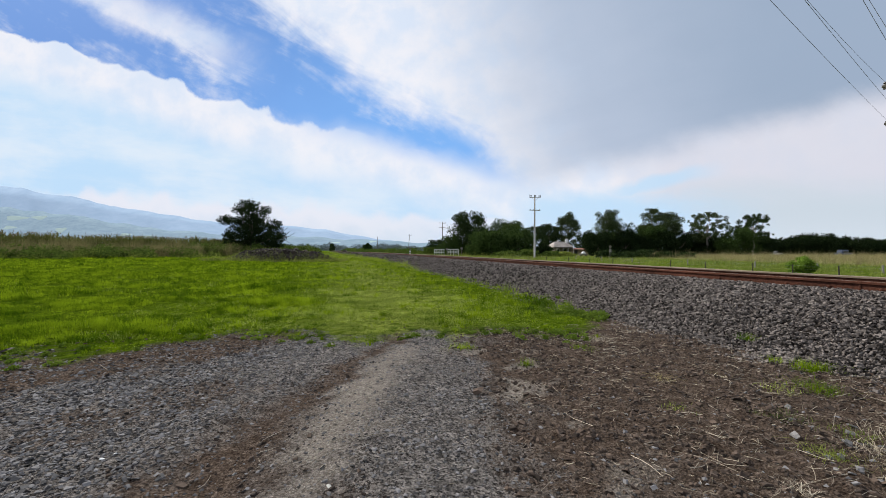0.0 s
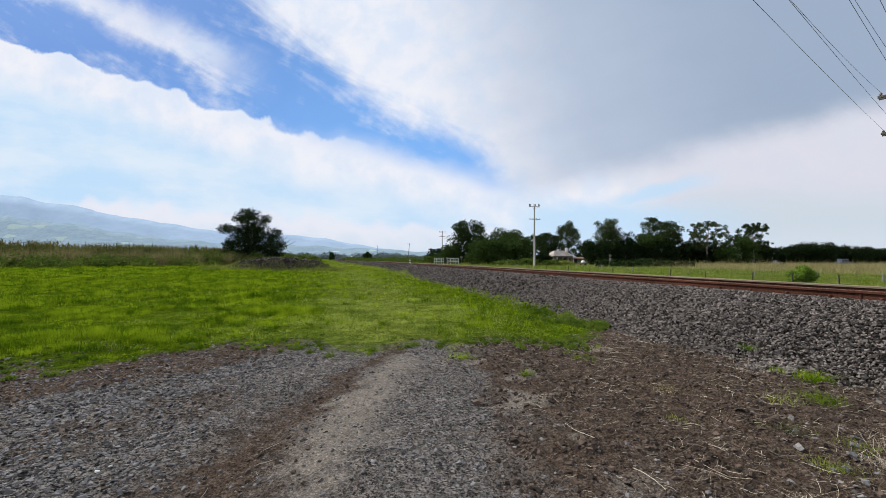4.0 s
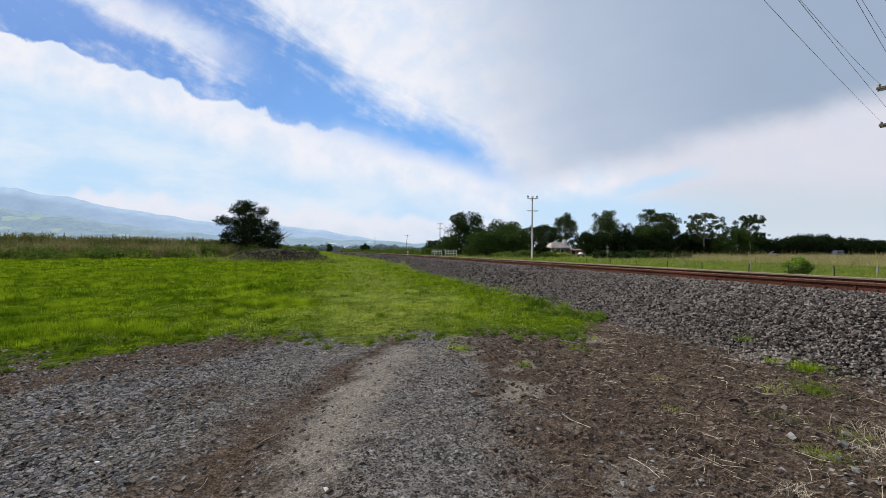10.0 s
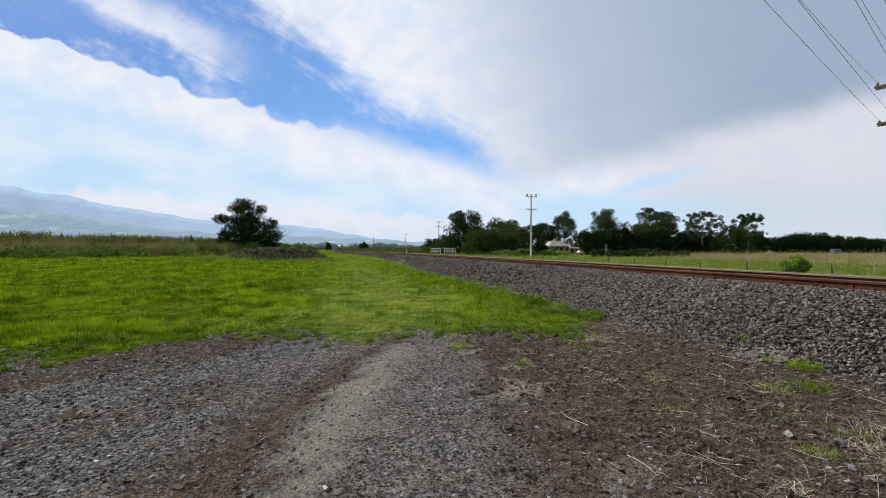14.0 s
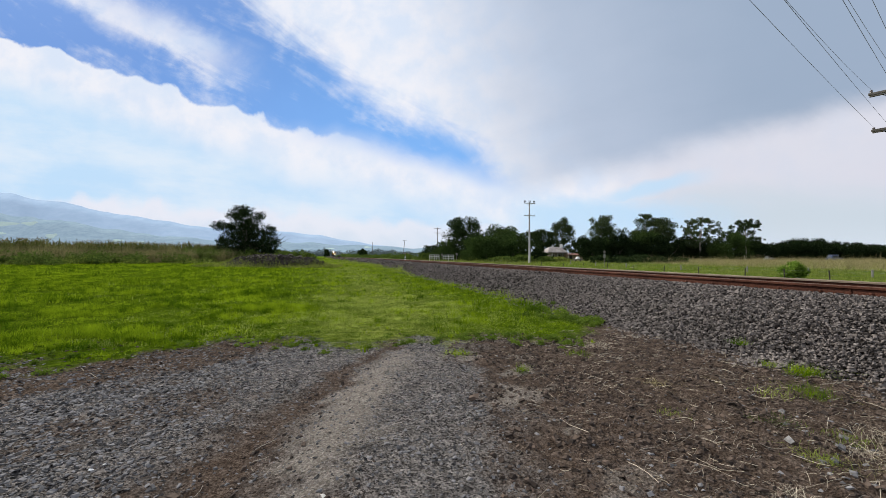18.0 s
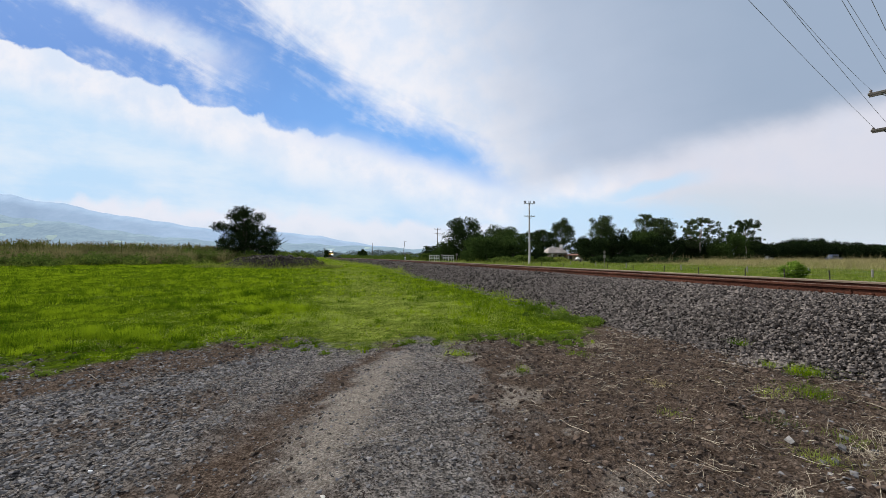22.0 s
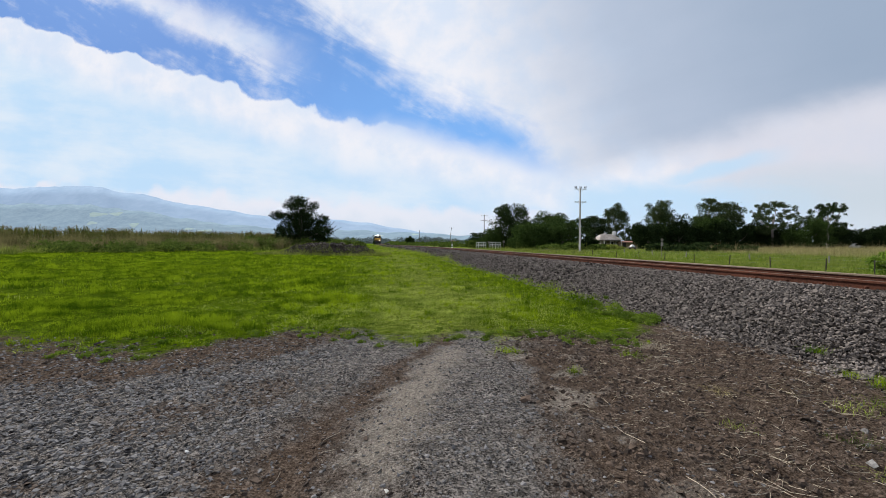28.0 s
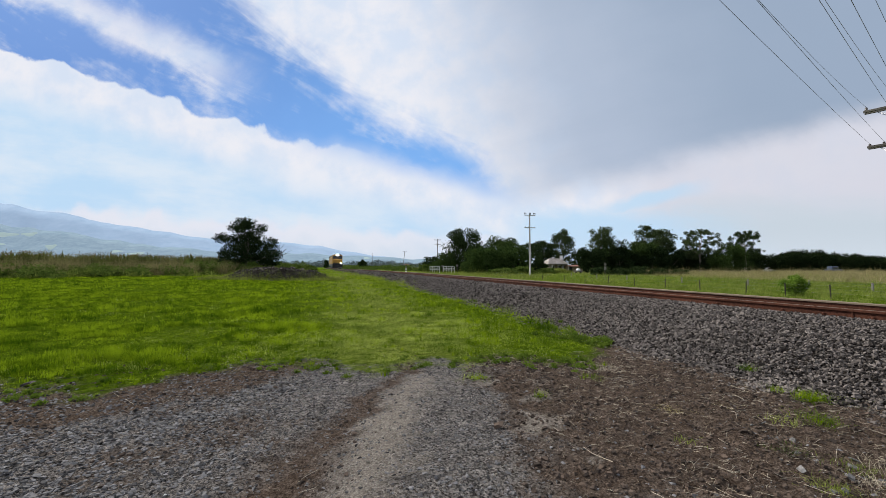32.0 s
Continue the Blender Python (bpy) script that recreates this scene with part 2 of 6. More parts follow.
# Darker copy of the dark leaves: backlit shade is put into its colour.
M["leaf_black"] = leafy("shade_darkened_leaves", (0.006, 0.013, 0.006), (0.032, 0.05, 0.018), 0.15)
M["leaf_mid"] = leafy("mid_leaves", (0.016, 0.034, 0.010), (0.078, 0.118, 0.031), 0.25)
M["leaf_gum"] = leafy("gum_leaves", (0.024, 0.040, 0.017), (0.10, 0.128, 0.052), 0.2)
M["bark"] = material("bark", (0.05, 0.042, 0.035), (0.17, 0.145, 0.12), 0.9, 2, 20, 0.6)
M["bark_pale"] = material("pale_bark", (0.16, 0.14, 0.12), (0.42, 0.38, 0.33), 0.8, 1, 12, 0.3)
M["pole"] = material("weathered_pole_timber", (0.24, 0.23, 0.215), (0.46, 0.44, 0.41), 0.85, 0.6, 25, 0.4)
M["darkpole"] = material("dark_weathered_timber", (0.07, 0.06, 0.055), (0.19, 0.17, 0.15), 0.9, 0.8, 25, 0.4)
M["metal"] = material("galvanised_steel", (0.2, 0.2, 0.21), (0.4, 0.4, 0.41), 0.45, 3, 50, 0.1, metal=0.6)
M["dark"] = material("dark_steel", (0.02, 0.02, 0.022), (0.06, 0.058, 0.055), 0.6, 3, 50, 0.1)
M["ceramic"] = material("brown_glazed_ceramic", (0.05, 0.04, 0.035), (0.12, 0.09, 0.075), 0.25, 3, 50, 0.0, spec=0.5)
M["white"] = material("white_paint", (0.62, 0.62, 0.6), (0.82, 0.82, 0.8), 0.5, 2, 20, 0.05)
M["post"] = material("weathered_fence_post", (0.07, 0.065, 0.055), (0.2, 0.18, 0.15), 0.9, 3, 40, 0.4)
M["concrete"] = material("pale_concrete", (0.34, 0.33, 0.30), (0.6, 0.58, 0.53), 0.85, 3, 40, 0.3)
M["wall"] = material("cream_render", (0.15, 0.13, 0.10), (0.29, 0.255, 0.20), 0.85, 1, 15, 0.1)
M["far_wall"] = material("far_house_wall", (0.28, 0.28, 0.28), (0.40, 0.40, 0.39), 0.8, 1, 10, 0.0, spec=0.1)
M["far_roof"] = material("far_house_roof", (0.15, 0.15, 0.155), (0.26, 0.26, 0.27), 0.8, 1, 10, 0.0, spec=0.1)
M["tin"] = material("corrugated_iron", (0.11, 0.085, 0.07), (0.40, 0.37, 0.345), 0.6, 0.9, 5, 0.1, metal=0.2)
M["redroof"] = material("terracotta_roof", (0.16, 0.07, 0.05), (0.3, 0.15, 0.1), 0.8, 1, 10, 0.2)
M["tan"] = material("tan_boards", (0.2, 0.16, 0.1), (0.36, 0.29, 0.19), 0.85, 1, 10, 0.2)
M["yellow"] = material("yellow_enamel", (0.30, 0.15, 0.014), (0.48, 0.26, 0.025), 0.4, 0.8, 12, 0.05, spec=0.5)
M["black"] = material("black_enamel", (0.012, 0.012, 0.013), (0.04, 0.04, 0.042), 0.4, 1, 12, 0.05)
M["glass"] = material("dark_window_glass", (0.012, 0.014, 0.016), (0.03, 0.034, 0.038), 0.08, 1, 8, 0.0, spec=0.6)
M["lamp"] = material("headlamp_glow", (0.8, 0.75, 0.6), (0.9, 0.85, 0.7), 0.3, 1, 8, 0.0, glow=(1.0, 0.86, 0.58, 40.0))
M["blue"] = material("blue_car_paint", (0.012, 0.026, 0.06), (0.03, 0.05, 0.11), 0.35, 1, 8, 0.0, spec=0.5)
M["silver"] = material("white_car_paint", (0.5, 0.5, 0.5), (0.72, 0.72, 0.72), 0.35, 1, 8, 0.0, spec=0.5)
M["tyre"] = material("tyre_rubber", (0.012, 0.012, 0.012), (0.03, 0.03, 0.03), 0.85, 4, 40, 0.1)
# Aerial haze is put into these far slopes as bluish colour and emission.
M["hill_near"] = material("haze_tinted_slopes_near", (0.055, 0.092, 0.115), (0.165, 0.212, 0.225), 1.0, 0.010, 0.045, 0.0, spec=0.0, glow=(0.35, 0.465, 0.62, 0.48))
M["hill_far"] = material("haze_tinted_slopes_far", (0.12, 0.17, 0.24), (0.18, 0.23, 0.30), 1.0, 0.003, 0.012, 0.0, spec=0.0, glow=(0.40, 0.53, 0.70, 0.55))
M["paddock"] = material("haze_tinted_paddock", (0.20, 0.27, 0.22), (0.26, 0.33, 0.27), 1.0, 0.004, 0.02, 0.0, spec=0.0, glow=(0.44, 0.54, 0.60, 0.6))
# Distance haze is mixed into the leaf colour, hence the pale blue-grey.
M["far_leaf_hazed"] = material("far_trees", (0.10, 0.13, 0.14), (0.21, 0.25, 0.25), 1.0, 0.05, 0.4, 0.0, island=0.4, spec=0.0)


# ---------- mesh tools ----------
def mesh_np(name, verts, tris, mats=(), index=None, smooth=False):
    """A mesh from arrays of corners and triangles (or four-cornered faces)."""
    verts, tris = np.asarray(verts, np.float32), np.asarray(tris, np.int32)
    k = tris.shape[1]
    me = bpy.data.meshes.new(name)
    me.vertices.add(len(verts))
    me.vertices.foreach_set("co", verts.ravel())
    me.loops.add(tris.size)
    me.loops.foreach_set("vertex_index", tris.ravel())
    me.polygons.add(len(tris))
    me.polygons.foreach_set("loop_start", np.arange(0, tris.size, k, dtype=np.int32))
    for mt in mats:
        me.materials.append(mt)
    if index is not None:
        me.polygons.foreach_set("material_index", np.asarray(index, np.int32))
    me.update(calc_edges=True)
    me.validate()
    me.polygons.foreach_set("use_smooth", np.full(len(me.polygons), smooth))
    return me


def part(name, me, mt, parent=None, label="", at=None):
    """Links a mesh (or a bmesh) as one object, under a thing or a part where one is given."""
    if isinstance(me, bmesh.types.BMesh):
        d = bpy.data.meshes.new(name)
        me.to_mesh(d)
        me.free()
        me = d
    if mt is not None and not me.materials:
        me.materials.append(mt)
    ob = new(name, me)
    ob.parent = parent
    if at is not None:
        ob.matrix_local = at
    if label:
        ob["label"] = label
    return ob


def empty(name, x=0, y=0, z=0, rz=0):
    ob = new(name)
    ob.matrix_world = pose(x, y, z, 0, 0, rz)
    return ob


def box_bm(sx, sy, sz, at=(0, 0, 0), bevel=0.0, bm=None, taper=1.0):
    """A box of that size, standing on at, its edges eased by bevel."""
    own = bmesh.new()
    bmesh.ops.create_cube(own, size=1)
    for v in own.verts:
        k = taper if v.co.z > 0 else 1
        v.co = (v.co.x * sx * k + at[0], v.co.y * sy * k + at[1], (v.co.z + 0.5) * sz + at[2])
    if bevel:
        bmesh.ops.bevel(own, geom=own.edges[:], offset=bevel, segments=1, affect="EDGES")
    if bm is None:
        return own
    d = bpy.data.meshes.new("tmp")
    own.to_mesh(d)
    own.free()
    bm.from_mesh(d)
    bpy.data.meshes.remove(d)
    return bm


def tube_arrays(pts, radii, n=7):
    pts = np.asarray(pts, float)
    d = np.gradient(pts, axis=0)
    d /= np.linalg.norm(d, axis=1)[:, None] + 1e-9
    ref = np.where(np.abs(d[:, 2:3]) > 0.9, [[1.0, 0, 0]], [[0, 0, 1.0]])
    u = np.cross(d, ref)
    u /= np.linalg.norm(u, axis=1)[:, None] + 1e-9
    w = np.cross(d, u)
    ang = np.arange(n) * 2 * np.pi / n
    v = (pts[:, None] + np.asarray(radii)[:, None, None] * (u[:, None] * np.cos(ang)[None, :, None] + w[:, None] * np.sin(ang)[None, :, None])).reshape(-1, 3)
    f = []
    for i in range(len(pts) - 1):
        for j in range(n):
            q = (i * n + j, i * n + (j + 1) % n, (i + 1) * n + (j + 1) % n, (i + 1) * n + j)
            f += [(q[0], q[1], q[2]), (q[0], q[2], q[3])]
    for base in (0, (len(pts) - 1) * n):
        f += [(base, base + j, base + j + 1) for j in range(1, n - 1)]
    return v, np.array(f)


def tube(name, pts, radii, mt, parent=None, n=7, label=""):
    if isinstance(radii, (int, float)):
        radii = [radii] * len(pts)
    v, f = tube_arrays(pts, radii, n)
    return part(name, mesh_np(name, v, f, (mt,), smooth=True), None, parent, label)


def joined(chunks):
    """Joins (verts, faces) pairs into one pair."""
    vs, fs, k = [], [], 0
    for v, f in chunks:
        vs.append(v), fs.append(f + k)
        k += len(v)
    return np.concatenate(vs), np.concatenate(fs)


def blades(base, height, width, lean=0.35, curl=0.5, simple=False):
    """Bent, tapered grass blades: five corners and three triangles each (simple: one)."""
    n = len(base)
    ang, la = rng.uniform(0, 2 * np.pi, n), rng.uniform(0, 2 * np.pi, n)
    ln = np.abs(rng.normal(0, lean, n))
    side = np.stack([np.cos(ang), np.sin(ang), np.zeros(n)], 1) * (width * 0.5)[:, None]
    out = np.stack([np.cos(la), np.sin(la), np.zeros(n)], 1) * (height * ln)[:, None]
    up = np.stack([np.zeros(n), np.zeros(n), height], 1)
    mid = base + out * 0.35 + up * 0.55
    tip = base + out * (1 + curl * ln[:, None]) + up * (1 - 0.35 * ln[:, None].clip(0, 1.5))
    if simple:
        return np.stack([base - side, base + side, tip], 1).reshape(-1, 3), np.arange(n * 3).reshape(-1, 3)
    v = np.stack([base - side, base + side, mid + side * 0.8, mid - side * 0.8, tip], 1).reshape(-1, 3)
    k = (np.arange(n) * 5)[:, None]
    f = np.concatenate([k + [0, 1, 2], k + [0, 2, 3], k + [3, 2, 4]])
    return v, f


def stones(centre, size, flat=0.7):
    """Angular stones: blocks with each corner pulled about; the buried underside is left out of heaps."""
    n = len(centre)
    c = np.array([[x, y, z] for z in (-1, 1) for y in (-1, 1) for x in (-1, 1)], float)
    v = c[None] * 0.5 + rng.normal(0, 0.13, (n, 8, 3))
    v *= np.stack([rng.uniform(0.7, 1.25, n), rng.uniform(0.6, 1.0, n), flat * rng.uniform(0.6, 1.1, n)], 1)[:, None]
    v[:, 4:] *= rng.uniform(0.55, 0.9, (n, 1, 1)) * np.array([1, 1, 0]) + np.array([0, 0, 1])
    a, t1, t2 = rng.uniform(0, 2 * np.pi, n), rng.normal(0, 0.35, n), rng.normal(0, 0.35, n)
    y, z = v[..., 1] * np.cos(t1)[:, None] - v[..., 2] * np.sin(t1)[:, None], v[..., 1] * np.sin(t1)[:, None] + v[..., 2] * np.cos(t1)[:, None]
    v = np.stack([v[..., 0], y, z], 2)
    x, z = v[..., 0] * np.cos(t2)[:, None] + v[..., 2] * np.sin(t2)[:, None], -v[..., 0] * np.sin(t2)[:, None] + v[..., 2] * np.cos(t2)[:, None]
    v = np.stack([x, v[..., 1], z], 2)
    x, y = v[..., 0] * np.cos(a)[:, None] - v[..., 1] * np.sin(a)[:, None], v[..., 0] * np.sin(a)[:, None] + v[..., 1] * np.cos(a)[:, None]
    v = np.stack([x, y, v[..., 2]], 2) * size[:, None, None] + centre[:, None]
    q = np.array([[4, 5, 6], [5, 7, 6], [0, 1, 4], [1, 5, 4], [2, 6, 3], [3, 6, 7], [0, 4, 2], [2, 4, 6], [1, 3, 5], [3, 7, 5]])
    if n == 1:
        q = np.concatenate([q, [[0, 2, 1], [1, 2, 3]]])
    f = (np.arange(n) * 8)[:, None, None] + q[None]
    return v.reshape(-1, 3), f.reshape(-1, 3)


def wave(x, y, s, seed=0):
    """A smooth random field between about -1 and 1, its lumps s metres across."""
    r = np.random.default_rng(seed)
    out = np.zeros(np.shape(x))
    for _ in range(9):
        a, k, ph = r.uniform(0, 2 * np.pi), r.uniform(0.6, 1.9) * 2 * np.pi / s / 1.6, r.uniform(0, 2 * np.pi)
        out = out + np.sin((x * np.cos(a) + y * np.sin(a)) * k + ph + 0.7 * np.sin((y * np.cos(a) - x * np.sin(a)) * k * 0.7))
    return out / 4.2


def ease(v, lo, hi):
    t = np.clip((np.asarray(v, float) - lo) / (hi - lo), 0, 1)
    return t * t * (3 - 2 * t)


# ---------- the lie of the land ----------
LINE_Y = np.array([-400, -60, 0, 25, 45, 74, 115, 149, 183, 285, 370, 455, 566, 700, 1000], float)
LINE_X = np.array([122.54, 25.64, 8.54, 1.415, -4.4, -13.9, -30.0, -41.3, -51.8, -79.2, -99.3, -116.4, -136.8, -158, -200], float)
_d = np.gradient(LINE_X, LINE_Y)
_d[:4] = -0.285


def line_x(y):
    """x of the railway's middle at y."""
    y = np.asarray(y, float)
    i = np.clip(np.searchsorted(LINE_Y, y) - 1, 0, len(LINE_Y) - 2)
    h = LINE_Y[i + 1] - LINE_Y[i]
    t = (y - LINE_Y[i]) / h
    return ((1 + 2 * t) * (1 - t) ** 2 * LINE_X[i] + t * (1 - t) ** 2 * h * _d[i] + t * t * (3 - 2 * t) * LINE_X[i + 1] + t * t * (t - 1) * h * _d[i + 1])


def line_slope(y):
    return (line_x(np.asarray(y, float) + 0.5) - line_x(np.asarray(y, float) - 0.5))


def off_line(x, y):
    """Metres to the right of the railway's middle."""
    return (x - line_x(y)) / np.sqrt(1 + line_slope(y) ** 2)


def bed(s, y):
    """Height of the ballast bed at s metres from the middle."""
    foot = 3.25 + 0.5 * (1 - ease(y, 4, 12)) - 0.75 * ease(y, 22, 50)
    return np.where(s < 0, 0.60 * ease(-np.abs(s), -foot, -1.35) ** 0.8, np.where(s < 1.9, 0.6, 0.60 - (s - 1.9) * 0.75))


def land(x, y):
    """Height of the ground."""
    x, y = np.asarray(x, float), np.asarray(y, float)
    s = off_line(x, y)
    z = -0.55 * ease(s, 2.5, 9) * (1 - 0.55 * ease(y, 45, 95))
    z = z + 0.35 * ease(-x, 16, 36) * ease(y, 8, 26)
    near = ease(np.hypot(x, y - 4), 22, 5)
    z = z + 0.03 * wave(x, y, 5.0, 3) * (1 - near * 0.5) * ease(np.hypot(x, y), 1, 4)
    z = z + near * ease(y, 7.2, 5.2) * (0.012 * wave(x, y, 0.7, 5) + 0.007 * wave(x, y, 0.24, 6) * (1 + ease(x, 0, 0.6)))
    z = z + ease(np.hypot(x, y - 4), 8, 4) * ease(y, 6.6, 5.6) * ease(x, 0.1, 0.7) * (0.013 * wave(x, y, 0.19, 7) + 0.008 * wave(x, y, 0.11, 8))
    # wheel ruts of the track into the paddock
    rut = RUT(y)
    z = z - 0.03 * np.exp(-((x - rut) / RUT_W(y)) ** 2) * ease(y, 6.2, 5.0)
    z = z + 0.03 * np.exp(-((x - rut - 0.75) / 0.4) ** 2) * ease(y, 6.2, 5.0)
    return z


def RUT(y):
    return 0.05 * np.sin(np.asarray(y) * 4.1) + 0.03 * np.sin(np.asarray(y) * 9.7 + 1) + np.interp(y, [1, 2.1, 2.7, 3.6, 4.5, 5.2], [-1.22, -1.2, -1.19, -1.1, -0.9, -0.68])


def RUT_W(y):
    return np.interp(y, [1, 2.1, 2.7, 3.6, 4.5, 5.2], [0.50, 0.44, 0.36, 0.25, 0.16, 0.12])


def grass_edge(x):
    """y beyond which the grass grows."""
    return np.interp(x, [-8, -5.2, -4.0, -3.8, -3.6, -3.0, -2.3, -1.7, -1.3, -1.0, -0.7, -0.2, 0.1, 0.7, 1.2, 1.65, 2.3, 2.6, 3.3, 4.0],
                     [5.0, 4.5, 4.25, 4.55, 5.05, 5.55, 5.7, 5.5, 5.15, 5.15, 5.65, 5.75, 5.35, 6.1, 5.7, 5.5, 6.2, 7.0, 8.6, 12])


def grass_on(x, y):
    """0 to 1: how thickly grass grows on this side of the railway."""
    s = off_line(x, y)
    g = ease(y - grass_edge(x) + 0.22 * wave(x, y, 0.45, 11) + 0.15 * wave(x, y, 0.17, 13), -0.3, 0.55)
    return g * ease(-s - 2.75 + 0.8 * ease(y, 22, 50) + 0.2 * wave(x, y, 1.2, 12), -0.1, 0.5)


def bare_soil(x, y):
    """Where bare earth shows: towards the railway (first), and in all (second)."""
    wob = 0.16 * wave(x, y, 0.9, 21) + 0.09 * wave(x, y, 0.34, 22) + 0.06 * wave(x, y, 0.15, 23)
    patch = ease(wave(x, y, 1.1, 24) + 0.8 * wave(x, y, 0.35, 25), -0.2, 1.1)
    right = ease(x - np.interp(y, [2, 2.7, 3.5, 4.5, 5.3], [0.42, 0.33, 0.2, 0.05, 0.0]) + wob * 1.3, -0.2, 0.4)
    verge = ease(y - np.interp(x, [-5, -3.6, -3.2, -2, -1.4], [3.0, 3.45, 3.95, 5.05, 5.5]) + wob, -0.25, 0.2) * ease(-x, 1.6, 2.6)
    soil = right * (1 - 0.45 * patch * ease(x, 1.6, 0.4)) + 0.95 * np.exp(-((x - RUT(y) + wob * 0.8) / RUT_W(y)) ** 2) + 0.6 * patch * ease(-x, 0.8, 1.6) + 0.95 * verge
    return right, np.clip(soil, 0, 1), wob


def lush(x, y):
    """Grass is short and worn on the old wheel track that runs on through the paddock."""
    path = np.interp(y, [5, 8, 14, 25, 60], [-0.6, -1.0, -2.4, -5.6, -15])
    return 1 - 0.65 * np.exp(-((x - path - 0.3 * wave(x, y, 3, 63)) / (0.7 + 0.08 * y)) ** 2)


def ground_axis(lo, hi, step, far):
    a = list(np.arange(lo, hi + 1e-6, step))
    d, v = step, hi
    up = []
    while v < far:
        d *= 1.17
        v += d
        up.append(v)
    d, v = step, lo
    down = []
    while v > -far:
        d *= 1.17
        v -= d
        down.append(v)
    return np.array(down[::-1] + a + up)


def build_ground():
    xs, ys = ground_axis(-5.2, 4.6, 0.04, 4700), ground_axis(0.8, 6.4, 0.034, 4700)
    X, Y = np.meshgrid(xs, ys)
    x, y = X.ravel(), Y.ravel()
    nx, ny = len(xs), len(ys)
    v = np.stack([x, y, land(x, y)], 1)
    i = np.arange(nx * ny).reshape(ny, nx)
    f = np.stack([i[:-1, :-1], i[:-1, 1:], i[1:, 1:], i[1:, :-1]], 2).reshape(-1, 4)
    me = mesh_np("ground", v, f, (ground_material(),), smooth=True)
    s = off_line(x, y)
    right, soil, wob = bare_soil(x, y)
    rut = RUT(y)
    masks = {
        "grassy": np.where(s < 0, grass_on(x, y), 1.0) * (1 - (1 - ease(np.hypot(x / 16, (y + 5) / 9) + 0.12 * wave(x, y, 4, 29), 0.72, 0.86)) * (s < 0)),
        "soil": soil,
        "pale": np.clip(ease(x - rut - RUT_W(y) * 0.8 + wob, -0.1, 0.2) * ease(np.interp(y, [2, 3.6, 5], [-0.3, -0.5, -0.35]) - x + wob * 1.8, -0.25, 0.4) + 0.9 * right * ease(wave(x, y, 0.6, 27) + 0.5 * wave(x, y, 0.2, 28), 0.35, 0.8) * ease(x, 1.5, 0.5), 0, 1),
        "dry": ease(s, 50, 56),
        "worn": 1.1 * (1 - lush(x, y)) * (y > 4),
    }
    for key, m in masks.items():
        at = me.attributes.new(key, "FLOAT", "POINT")
        at.data.foreach_set("value", m.astype(np.float32))
    ob = new("ground", me)
    tagged(ob, "gravelly dirt vehicle track running into flat green paddocks", "ground", kind="structure")


